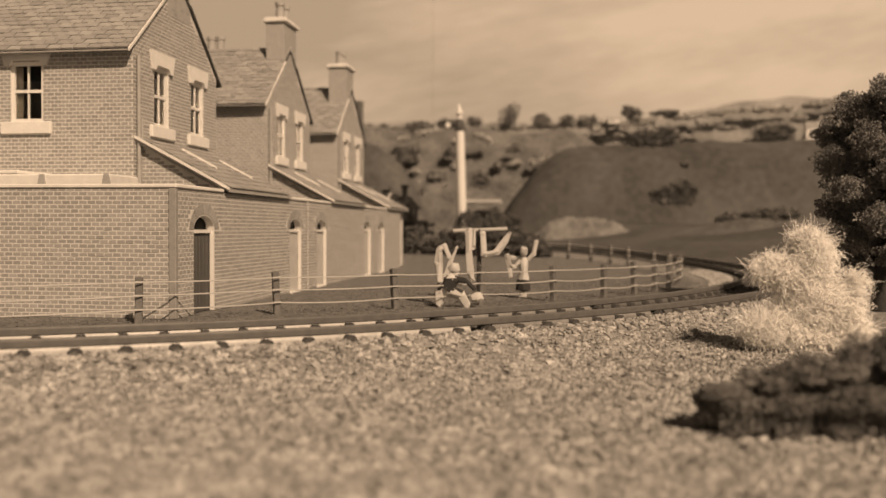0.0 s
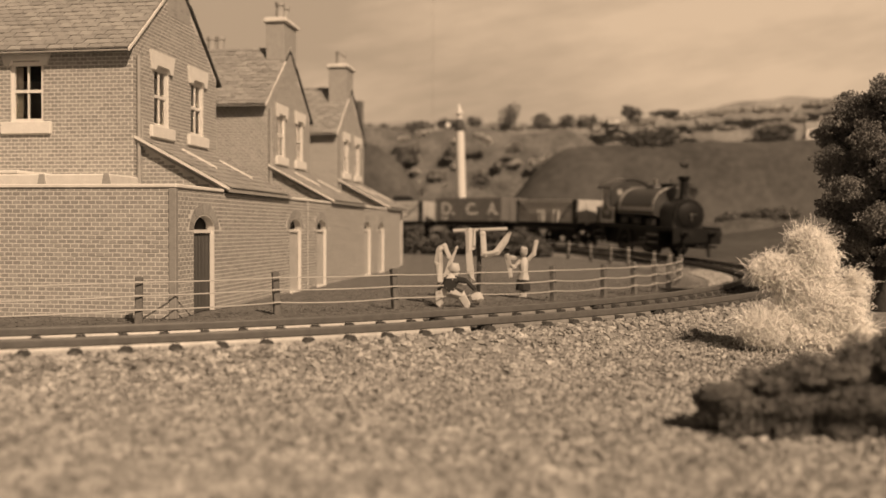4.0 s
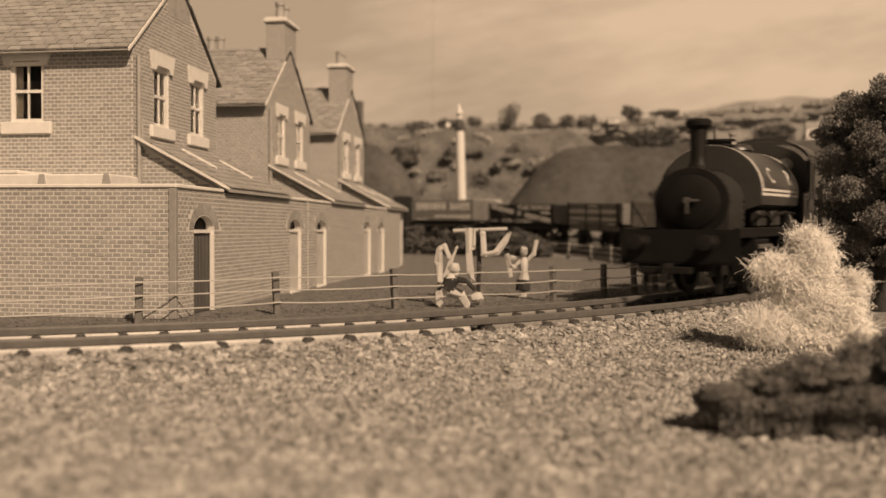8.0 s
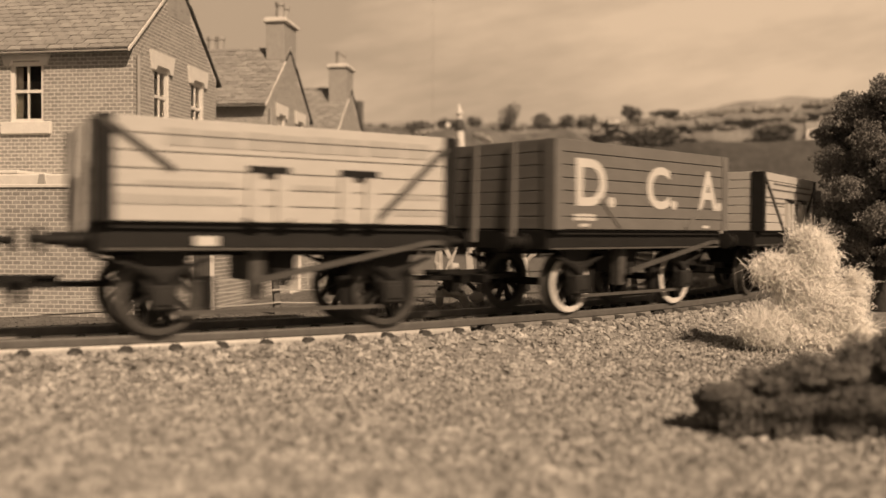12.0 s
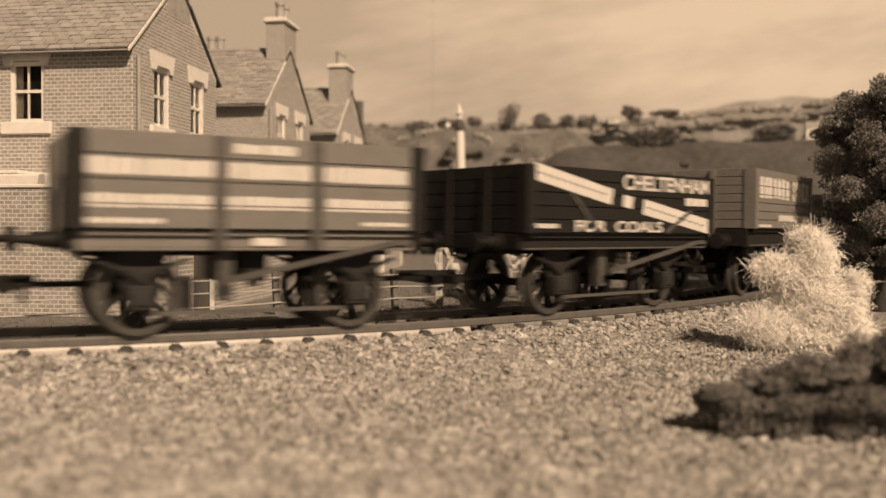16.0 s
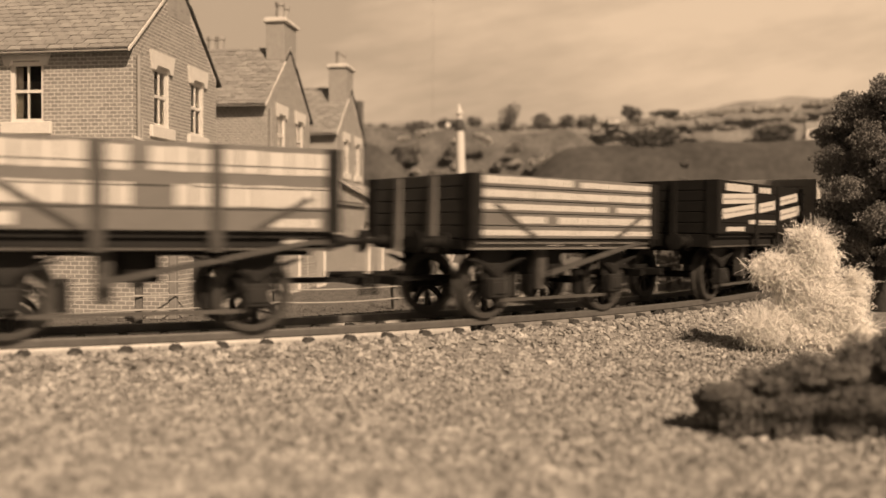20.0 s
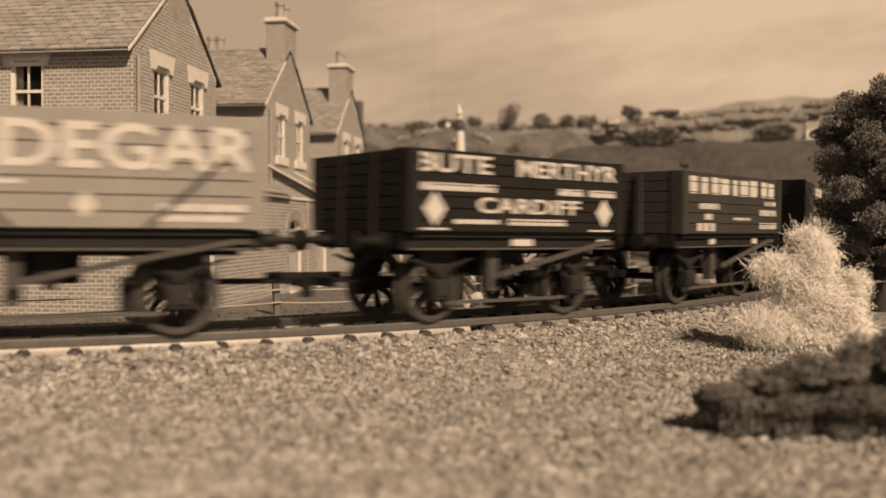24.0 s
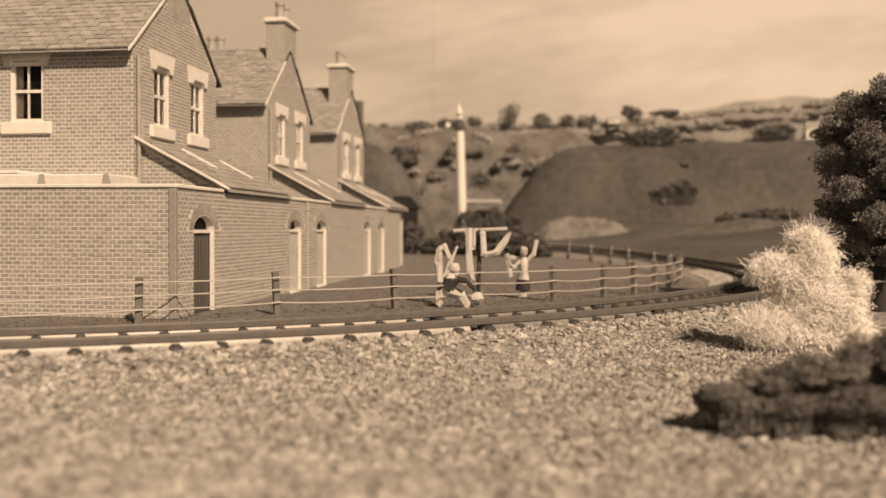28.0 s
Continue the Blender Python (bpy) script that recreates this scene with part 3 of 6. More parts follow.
def house(k, label, first=False, last=False):
    h = thing("house", label, "house", at(*HOUSE_AT, 0, HOUSE_TURN), group="row of brick houses")
    y0, y1, apex = 27 + k, 80.4 + k, 53.4 + k
    zw, zr = 63.6, 87.0
    gable_holes = [(k + 38.5, k + 47.2, 44, 60), (k + 61.8, k + 70.5, 44, 60)]
    front_holes = [(-58.2, -48.9, 44.0, 59.6)] if first else []
    bm = B()
    cells(bm, y0, y1, -4, zw, gable_holes, lambda b, a, c, d, e: box(b, -27, -24, a, c, d, e))
    prism(bm, [(y0, zw), (apex, zr), (y1, zw)], -27, -24, "yz")
    part("gable_wall", bm, MORTAR, h, "brick gable wall")
    bm = B()
    cells(bm, LEFT, -27, -4, zw, front_holes, lambda b, a, c, d, e: box(b, a, c, y0, y0 + 3, d, e))
    part("front_wall", bm, MORTAR, h, "brick front wall")
    bm = B()
    box(bm, LEFT, -27, y1 - 3, y1, -4, zw)
    box(bm, LEFT, LEFT + 3, y0 + 3, y1 - 3, -4, zw)
    part("back_wall", bm, MORTAR, h)

    def under_roof(p, z):
        return z < zw + (zr - zw) * (1 - abs(p - apex) / 26.7)
    bricks(h, brick_rects(y0, y1, 24, zr, [(a - 0.0, b, c, d) for a, b, c, d in gable_holes], under_roof), face_right(-24))
    bricks(h, brick_rects(-100 if first else -70, -24, 20, zw, front_holes), face_front(y0))
    # roof: two sloping boards, tiles on them, verges
    run, rise = 26.7 + 2.9, (zr - zw) * (26.7 + 2.9) / 26.7
    ln = math.hypot(run, rise)
    up = (run / ln, rise / ln)
    bm = B()
    ze = zr - rise + 0.6
    prism(bm, [(apex - run, ze - 0.5), (apex, zr - 0.3), (apex + run, ze - 0.5), (apex + run, ze), (apex, zr + 0.8), (apex - run, ze)], LEFT, -23.5, "yz")
    roof = part("roof", bm, ROOFBOARD, h, "steep tiled roof")
    slates(roof, LEFT if first else -80, -23.5, apex - run - 0.3, ze + 0.1, up, ln - 0.5, width=3.7, keep_objects=290 if first else 0)
    bm = B()
    lathe(bm, [(0.0, 0.0), (1.1, 0.0), (1.1, 5.3), (0.0, 5.3)], (0, 0, 0), (-1, 0, 0), 8)
    shared = mesh_of("ridge_tile", bm, TILE)
    for i in range(19):
        ob = new("ridge_tile", shared)
        ob.parent = roof
        ob.location = ((-23.2 - 5.5 * i) * U, apex * U, (zr + 0.5) * U)
    top = zr - 7.2 * rise / run
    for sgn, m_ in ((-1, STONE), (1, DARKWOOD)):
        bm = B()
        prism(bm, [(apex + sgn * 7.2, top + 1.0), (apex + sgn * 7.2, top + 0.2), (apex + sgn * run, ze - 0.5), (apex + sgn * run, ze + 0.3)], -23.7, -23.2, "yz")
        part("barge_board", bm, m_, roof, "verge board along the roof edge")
    bm = B()
    cyl(bm, (LEFT, apex - run - 0.1, ze - 0.2), (-23.6, apex - run - 0.1, ze - 0.2), 0.26, seg=8)
    part("gutter", bm, TILE, roof)
    bm = B()
    cyl(bm, (-23.2, y0 + 1.6, 24), (-23.2, y0 + 1.6, 61), 0.5, seg=8)
    cyl(bm, (-23.2, y0 + 3.3, 24), (-23.2, y0 + 3.3, 45), 0.4, seg=8)
    part("drainpipe", bm, BRICKPALE, h, "thin drainpipe at the corner", smooth=True)
    for a, b, c, d in gable_holes:
        window(h, pose(-24 * U, (a + b) / 2 * U, c * U, 0, 0, 90), b - a, d - c)
    if first:
        a, b, c, d = front_holes[0]
        window(h, at((a + b) / 2, y0, c), b - a, d - c, 2.4, 2.4)
    # lean-to scullery
    l0, l1 = k + 30, k + 78.5
    bm = B()
    prism(bm, [(-24, 38.6), (1.2, 25.6), (1.2, 26.6), (-24, 39.8)], l0 - 2.0, l1 + 0.8, "xz")
    lean = part("lean_to_roof", bm, TILE, h, "sloping lean-to roof")
    vs, fs = [], []
    sl = math.hypot(25.2, 13.2)
    for j in range(9):
        a, b = j / 9, (j + 1.15) / 9
        for i in range(18):
            yy = l0 + 0.2 + (i + (0.5 if j % 2 else 0)) * 2.7
            if yy + 2.6 > l1:
                continue
            n0 = len(vs)
            for (t, e) in ((a, 0.45), (min(b, 1.0), 0.08)):
                x, z = 1.5 - 25.2 * t, 26.75 + 13.2 * t + e
                vs += [(x, yy, z), (x, yy + 2.6, z), (x, yy, z - 0.4), (x, yy + 2.6, z - 0.4)]
            fs += [[n0, n0 + 1, n0 + 5, n0 + 4], [n0, n0 + 2, n0 + 3, n0 + 1], [n0, n0 + 4, n0 + 6, n0 + 2], [n0 + 1, n0 + 3, n0 + 7, n0 + 5]]
    tagged(numpy_mesh("tiling", vs, fs, TILE, lean), kind="stuff")
    bm = B()
    prism(bm, [(-24, 39.6), (1.6, 26.1), (1.6, 26.8), (-24, 40.3)], l0 - 2.6, l0 - 2.0, "xz")
    part("barge_board", bm, STONE, lean, "pale verge board")
    for kk, x0, x1 in ((k + 46, -19.5, -9.5), (k + 64, -16, -6)):
        bm = B()
        prism(bm, [(x0, 27.6 + (1.5 - x0) * 0.524), (x1, 27.6 + (1.5 - x1) * 0.524), (x1, 27 + (1.5 - x1) * 0.524), (x0, 27 + (1.5 - x0) * 0.524)], kk, kk + 0.6, "xz")
        part("flashing", bm, STONE, lean, "pale flashing strip")
    for a in (l0, l1 - 2):
        bm = B()
        prism(bm, [(-24, -4), (-2, -4), (-2, 26.6), (-24, 38.2)], a, a + 2, "xz")
        part("scullery_wall", bm, MORTAR, h)
    bricks(h, brick_rects(-24, -2, 20, 38.5, [], lambda p, z: z < 38.0 - (p + 24) * 0.527), face_front(l0))
    # yard wall with its two arched doors
    end = k + (62 if last else 100)
    doors = [(k + 10, k + 22)] + ([] if last else [(k + 81, k + 93)])
    holes = [(a, b, -4, 15.8 + RISE + 0.6) for a, b in doors]
    bm = B()
    cells(bm, k, end, -4, 25.4, holes, lambda b, a, c, d, e: box(b, -2, 0, a, c, d, e))
    for a, b in doors:
        arch_infill(bm, a, b, 15.8, 15.8 + RISE + 0.6, -2, 0)
    wall = part("yard_wall", bm, MORTAR, h, "tall brick yard wall")
    
    def clear_of_arches(p, z):
        return all(math.hypot((p - (a + b) / 2) / ((b - a) / 2 + (2.7 if z > 16.2 else -0.1)), max(0.0, z - 16.0) / (RISE + 2.7)) > 1 for a, b in doors)
    bricks(wall, brick_rects(k, end, -4, 25.4, [(a, b, -4, 15.8) for a, b in doors], clear_of_arches), face_right(0))
    for i, (a, b) in enumerate(doors):
        yard_door(h, a, b, BOARD if first and i == 0 else PALEBOARD)
    bm = B()
    for a, b in ((k, l0 - 2.7), (l1 + 0.9, end)):
        if b > a:
            box(bm, -2.4, 0.5, a, b, 25.4, 26.3, 0.2)
    part("coping", bm, STONE, wall, "pale stone coping")
    return h


PALEBOARD = mat("pale_board", g(0.5), 0.7, scale=300, amount=0.2)
home = house(0.0, "brick end house with stone lintels and tiled roof", first=True)
middle = house(100.8, "brick middle house with tall chimney stack")
chimney(home, -31.4, -23.93, 46.6, 61.4, 76, 99, ((-27.2, 51), (-27.2, 57)))
chimney(middle, -31.4, -23.93, 147.4, 162.2, 76, 99, ((-27.2, 151.6), (-27.2, 158)))
chimney(middle, -63.5, -54.5, 160, 168, 70, 89.0, ((-61, 164), (-57, 164)))
endhouse = house(200.0, "brick far house of the row with chimney stack", last=True)
chimney(endhouse, -33.0, -23.93, 243.0, 257.0, 76, 98.6, ((-28.6, 247), (-28.6, 253)))

# front yard wall of the end house, its bricks laid one by one
bm = B()
box(bm, LEFT, -2.0, 0.0, 2.0, -4, 25.4)
front = part("front_yard_wall", bm, MORTAR, home, "tall brick wall round the front yard")
bm = B()
box(bm, LEFT, 0.6, -0.5, 2.5, 25.4, 26.3, 0.2)
part("coping", bm, STONE, front, "pale stone coping")
bm = B()
box(bm, -1.3, 0.4, -0.4, 1.0, -4, 25.3, 0.12)
part("corner_pier", bm, BRICK, front, "brick pier at the corner")
bm = B()
box(bm, -90, -23, 14, 26.8, -4, 26.2)
shed = part("outhouse", bm, BRICK, home, "low outhouse against the front wall")
bm = B()
box(bm, -90, -22.4, 12.5, 26.8, 26.2, 29.4, 0.3)
box(bm, -53.5, -46.5, 12.6, 26.8, 29.4, 30.4, 0.3)
part("parapet", bm, STONE, shed, "pale stone parapet")
for x in (-40.0, -23.2):
    bm = B()
    prism(bm, [(x - 1.1, 26.4), (x - 0.5, 29.4), (x + 0.5, 29.4), (x + 1.1, 26.4)], 11.9, 12.6, "xz")
    part("vent", bm, BRICKPALE, shed)
# ---- backscene: sky paper on two boards, hills in low relief before it
for x0, x1, off in ((-1100, -14.2, 0.0), (-13.9, 1300, 0.8)):
    bm = B()
    box(bm, x0, x1, 1150 + off, 1156 + off, -20, 520)
    tagged(part("backdrop", bm, SKYM), "pale clouded sky paper on a layout backboard", "backdrop", kind="structure")


def hill(name, x0, x1, y0, y1, foot, crest, material, label, rough=1.0, nx=130, ny=30, seed=0.0):
    xs = np.linspace(x0, x1, nx)
    v = np.linspace(0, 1, ny)
    X, V = np.meshgrid(xs, v)
    Y = y0 + (y1 - y0) * V
    c = crest(X)
    Z = foot + (c - foot) * (np.sin(V * np.pi / 2)) + rough * (wave(X * 0.9, Y * 0.9, seed) + 0.5 * wave(X * 2.6, Y * 3.1, seed + 1)) * np.sin(V * np.pi)
    p = np.stack([X, Y, Z], -1).reshape(-1, 3)
    i = np.arange(nx * ny).reshape(ny, nx)
    q = np.stack([i[:-1, :-1], i[:-1, 1:], i[1:, 1:], i[1:, :-1]], -1).reshape(-1, 4)
    ob = numpy_mesh(name, p, q, material)
    ob.data.shade_smooth()
    return tagged(ob, label, "hill", kind="structure")


def crest_dark(X):
    return np.interp(X, (52, 60, 71, 96, 117, 135, 160, 194, 410, 800), (2, 19, 44, 77, 96, 104, 107, 109, 115, 118)) + 0.8 * np.sin(X * 0.05)


def crest_near(X):
    return np.interp(X, (-320, -112, -70, -44, -18, -4), (113, 113, 106, 84, 36, 4)) + 0.6 * np.sin(X * 0.1)


def crest_far(X):
    return 148 + 34 * smooth(190, 440, X) + 1.2 * np.sin(X * 0.09)


def crest_scrub(X):
    return 134 + 4 * np.sin(X * 0.05) - 36 * smooth(130, 230, X)


def crest_bank(X):
    return 3 + 24 * smooth(62, 104, X) * (1 - smooth(132, 200, X)) + 0.7 * np.sin(X * 0.3) + 0.5 * np.sin(X * 0.9)


def crest_ledge(X):
    return 8 + 17 * smooth(165, 235, X) + 1.2 * np.sin(X * 0.11)


hill("far_hill", -500, 800, 1060, 1100, 60, crest_far, FIELD, "pale far fields along the skyline")
hill("scrub_hill", -400, 260, 960, 1050, 0, crest_scrub, SCRUB, "mottled scrubby hillside with pale rock", 4.0, seed=2.0)
hill("near_hill", -320, -4, 900, 950, 0, crest_near, NEARHILL, "smooth grey-green hillside behind the houses", 1.5, seed=5.0)
hill("grass_hill", 52, 800, 880, 960, 0, crest_dark, HILL, "smooth dark grass hill behind the railway", 2.0, seed=4.0)
hill("grass_bank", 60, 200, 745, 775, 0, crest_bank, ROUGHGRASS, "pale rough grass bank beside the railway", 2.0, 70, 16, 1.0)
hill("field_ledge", 150, 620, 660, 720, 2, crest_ledge, BANK, "rough grassy ledge above the curve", 1.5, 90, 16, 3.0)


def leaves(rng, centre, radii, n, size, shell=0.55):
    """Points and sizes of leaf clumps that fill an uneven lump."""
    d = rng.normal(size=(n, 3))
    d /= np.linalg.norm(d, axis=1)[:, None]
    lump = 1 + 0.22 * np.sin(d[:, 0] * 5 + centre[0]) * np.sin(d[:, 1] * 4 + 1) + 0.16 * np.sin(d[:, 2] * 7 + centre[1])
    r = (shell + (1 - shell) * rng.random(n) ** 0.6) * lump
    return np.asarray(centre) + d * r[:, None] * np.asarray(radii), size * (0.55 + 0.9 * rng.random(n))


def leaf_mesh(name, pts, sizes, material, parent, rng):
    n = len(pts)
    base = np.array([[1, 0, 0], [-0.5, 0.85, 0], [-0.5, -0.85, 0], [0, 0, 0.7]], float)
    v = base[None] * (0.6 + 0.8 * rng.random((n, 4, 3)))
    a, b, c = rng.random((3, n)) * 2 * np.pi
    ca, sa, cb, sb, cc, sc = np.cos(a), np.sin(a), np.cos(b), np.sin(b), np.cos(c), np.sin(c)
    rot = np.empty((n, 3, 3))
    rot[:, 0] = np.stack([ca * cb, ca * sb * sc - sa * cc, ca * sb * cc + sa * sc], -1)
    rot[:, 1] = np.stack([sa * cb, sa * sb * sc + ca * cc, sa * sb * cc - ca * sc], -1)
    rot[:, 2] = np.stack([-sb, cb * sc, cb * cc], -1)
    v = np.einsum("nij,nkj->nki", rot, v) * sizes[:, None, None] + pts[:, None]
    t = np.array([[0, 1, 3], [1, 2, 3], [2, 0, 3], [0, 2, 1]])
    tris = (t[None] + 4 * np.arange(n)[:, None, None]).reshape(-1, 3)
    return numpy_mesh(name, v.reshape(-1, 3), tris, material, parent)


def bush(name, label, lumps, n, size, material, seed, category="bush", group="", stem=True, split=False):
    rng = np.random.default_rng(seed)
    x, y = lumps[0][0][:2]
    b = thing(name, label, category, group=group)
    P, S = zip(*[leaves(rng, c, r, int(n * r[0] * r[2] / sum(q[0] * q[2] for _, q in lumps)), size) for c, r in lumps])
    if split:
        for p, q in zip(P, S):
            leaf_mesh("foliage", p, q, material, b, rng)
    else:
        leaf_mesh("foliage", np.concatenate(P), np.concatenate(S), material, b, rng)
    if stem:
        bm = B()
        for c, r in lumps:
            foot = float(c[2] - r[2])
            cyl(bm, (c[0], c[1], foot - r[2] * 0.15), (c[0] + r[0] * 0.2, c[1], c[2]), r[0] * 0.09, r[0] * 0.04, 6)
        part("stem", bm, BARK, b)
    return b


def on_hill(px, py, depth):
    """A point that far off in the direction of a place in the view."""
    return ((px - 784) / 1560 * depth, depth, EYE + (405 - py) / 1560 * depth)


def hill_bush(px, py, w, h, depth, seed, material=None, name="bush", label="dark bush on the hillside", n=900):
    rng = random.Random(seed)
    k = depth / 1560
    lumps = []
    for i in range(4):
        cx, cy, cz = on_hill(px + rng.uniform(-0.3, 0.3) * w, py + rng.uniform(-0.15, 0.2) * h, depth)
        lumps.append(((cx, cy + rng.uniform(-2, 2), cz), (w * k * rng.uniform(0.2, 0.34), 6, h * k * rng.uniform(0.3, 0.46))))
    bush(name, label, lumps, n, 1.7, material or FARLEAF, seed, "bush" if "tree" not in name else "tree", group="bushes on the hills" if "tree" not in name else "trees on the skyline")


hill_bush(1165, 247, 112, 40, 950, 11, DIMLEAF, n=2200)
hill_bush(1366, 236, 92, 34, 985, 12, DIMLEAF, n=1800)
hill_bush(1203, 350, 104, 60, 905, 13, DIMLEAF, n=2200)
hill_bush(1213, 288, 18, 10, 925, 14, n=200)
for i, (x, y, w, h) in enumerate(((722, 272, 44, 40), (770, 312, 34, 22), (745, 340, 40, 24), (905, 262, 30, 18), (850, 320, 36, 40), (880, 290, 24, 18), (800, 270, 26, 20))):
    hill_bush(x, y, w, h, 990, 15 + i, LEAFMID if i % 2 else FARLEAF, label="scrub on the rocky hillside", n=300)
# dark low foliage added to draw the shading along the ledge's edge
for i, (x, y, w, h) in enumerate(((1290, 386, 46, 10), (1335, 389, 52, 8), (1385, 393, 52, 8), (1430, 396, 46, 8))):
    hill_bush(x, y, w, h, 716, 300 + i, LEAF, label="low dark foliage strip as the shading along the ledge", n=320)
for i, (x, y, w, h) in enumerate(((1320, 378, 70, 16), (1365, 376, 60, 22), (1405, 378, 50, 24))):
    hill_bush(x, y, w, h, 735, 27 + i, DIMLEAF, label="thin scrub on the hillside", n=420)
rng = random.Random(5)
for i, (x, y, w, h) in enumerate(((903, 201, 42, 44), (958, 212, 34, 26), (1003, 213, 36, 22), (1040, 212, 44, 24), (1116, 200, 36, 30), (848, 215, 40, 18), (735, 222, 70, 22), (685, 232, 64, 28), (650, 236, 50, 28), (795, 221, 44, 20), (1170, 199, 50, 12))):
    hill_bush(x, y, w, h, 1062, 40 + i, name="skyline_tree", label="small dark tree on the far skyline", n=420)
# far hedge trees and hedges, their haze painted into the leaf colour
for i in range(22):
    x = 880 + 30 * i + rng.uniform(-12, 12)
    hill_bush(x, 222 - 52 * min(1, max(0, (x - 1040) / 500)) + rng.uniform(-2, 3), rng.uniform(36, 66), rng.uniform(9, 17), 1066, 160 + i, HAZELEAF, name="skyline_tree", label="row of hedge trees on the far skyline, paled by painted haze", n=240)
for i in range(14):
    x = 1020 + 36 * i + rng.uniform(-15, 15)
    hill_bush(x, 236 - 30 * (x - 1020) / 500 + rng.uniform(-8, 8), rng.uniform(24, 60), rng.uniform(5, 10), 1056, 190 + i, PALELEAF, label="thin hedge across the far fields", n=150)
for i in range(14):
    rng = random.Random(90 + i)
    hill_bush(rng.uniform(690, 975), rng.uniform(225, 350), rng.uniform(14, 34), rng.uniform(8, 18), rng.uniform(985, 1000), 100 + i, PALELEAF, label="scrub on the rocky hillside", n=160)


def cottage(px, py, w, h, depth):
    k = depth / 1560
    x, y, z = on_hill(px, py, depth)
    c = thing("cottage", "tiny white cottage on the far hillside", "cottage", at(x, y, z), group="far cottages")
    w, h = w * k, h * k
    bm = B()
    box(bm, -w / 2, w / 2, -3, 3, -h, h * 0.1)
    part("wall", bm, PAINT, c)
    bm = B()
    prism(bm, [(-3.6, h * 0.1), (0, h * 0.75), (3.6, h * 0.1)], -w / 2 - 0.5, w / 2 + 0.5, "yz")
    part("roof", bm, TILE, c)
    bm = B()
    box(bm, -w * 0.3, -w * 0.1, -3.1, -2.9, -h * 0.5, -h * 0.1)
    part("window", bm, BOARD, c)
    return c


cottage(1436, 228, 26, 20, 1000)
cottage(992, 246, 18, 14, 1040)
cottage(1085, 212, 22, 6, 1055)

stack = thing("factory_chimney", "dark slender chimney on the far hill", "chimney", at(-89, 930, 0))
bm = B()
lathe(bm, [(5.2, 60), (4.4, 146), (5.0, 147), (5.0, 150), (0, 150)], seg=14)
part("stack", bm, SOOTY, stack, smooth=True)
bm = B()
lathe(bm, [(7, -6), (7, 58), (5.4, 60), (0, 60)], seg=14)
part("base", bm, SOOTY, stack)
hut = thing("trackside_hut", "dark gabled hut with a chimney behind the far track", "hut", at(-31, 728, 4))
bm = B()
box(bm, -12, 10, -8, 8, 0, 30, 0.2)
part("wall", bm, TARRED, hut)
bm = B()
prism(bm, [(-14, 29), (-9, 39), (4, 39), (13, 29)], -9.5, 9.5, "xz")
part("roof", bm, TARRED, hut, "dark hipped roof")
bm = B()
box(bm, -3.5, 2.0, -3, 3, 37, 48, 0.2)
part("chimney", bm, SOOTY, hut)
bm = B()
box(bm, 2, 7, -8.6, -7.8, 0, 18, 0.1)
part("door", bm, DARKWOOD, hut)

bridge = thing("overbridge", "small stone overbridge with a dark arch under the hill", "bridge", at(35, 800, 0))
bm = B()
arch_pts = [(-14 * math.cos(math.pi * i / 14), 22 + 12 * math.sin(math.pi * i / 14)) for i in range(15)]
for (xa, za), (xb, zb) in zip(arch_pts, arch_pts[1:]):
    prism(bm, [(xa, za), (xa, 40), (xb, 40), (xb, zb)], 0, 16, "xz")
box(bm, -17, -14, 0, 16, -4, 40)
box(bm, 14, 17, 0, 16, -4, 40)
box(bm, -14, 14, 15, 16, -4, 36)
part("arch_wall", bm, ROUGHGRASS, bridge)
bm = B()
box(bm, -18, 18, -1, 17, 40, 43, 0.3)
part("parapet", bm, PALEBOARD, bridge, "pale stone parapet")
# ---- the train: a saddle-tank engine and thirteen open wagons. In a vehicle's space x points ahead, y to its left, z up from the rail top
rolling, cranked = [], []


def wheel_mesh(name, r, material, spokes=8):
    """A spoked wheel centre about the y axis, outer face towards +y: hub, spokes and rim in one casting."""
    bm = B()
    pos = []
    for i in range(spokes):
        for k in (-1, 1):
            t = 2 * math.pi * i / spokes
            pos.append((t + k * math.asin(0.55 / (r * 0.27)) * 0.8, t + k * 0.42 / (r * 0.8)))
    rings = [[bm.verts.new((q * math.cos(p[j]), 0.4, q * math.sin(p[j]))) for p in pos] for q, j in ((r * 0.13, 0), (r * 0.27, 0), (r * 0.8, 1), (r * 0.87, 1))]
    n = len(pos)
    for i in range(n):
        j = (i + 1) % n
        for k in (0, 1, 2):
            if k != 1 or i % 2 == 0:
                bm.faces.new((rings[k][i], rings[k][j], rings[k + 1][j], rings[k + 1][i]))
    bm.faces.new(rings[0])
    up = bmesh.ops.extrude_face_region(bm, geom=bm.faces[:])
    bmesh.ops.translate(bm, vec=(0, -0.9, 0), verts=[v for v in up["geom"] if isinstance(v, bmesh.types.BMVert)])
    for v in rings[0]:
        v.co.y += 0.8
    return mesh_of(name, bm, material)


def tyre_mesh(r, material):
    bm = B()
    lathe(bm, [(r * 0.83, 0.0), (r, 0.0), (r, 1.6), (r + 0.7, 1.7), (r + 0.7, 2.2), (r * 0.82, 2.2), (r * 0.83, 0.0)], (0, 1.1, 0), (0, -1, 0), 32)
    return mesh_of("tyre", bm, material, True)


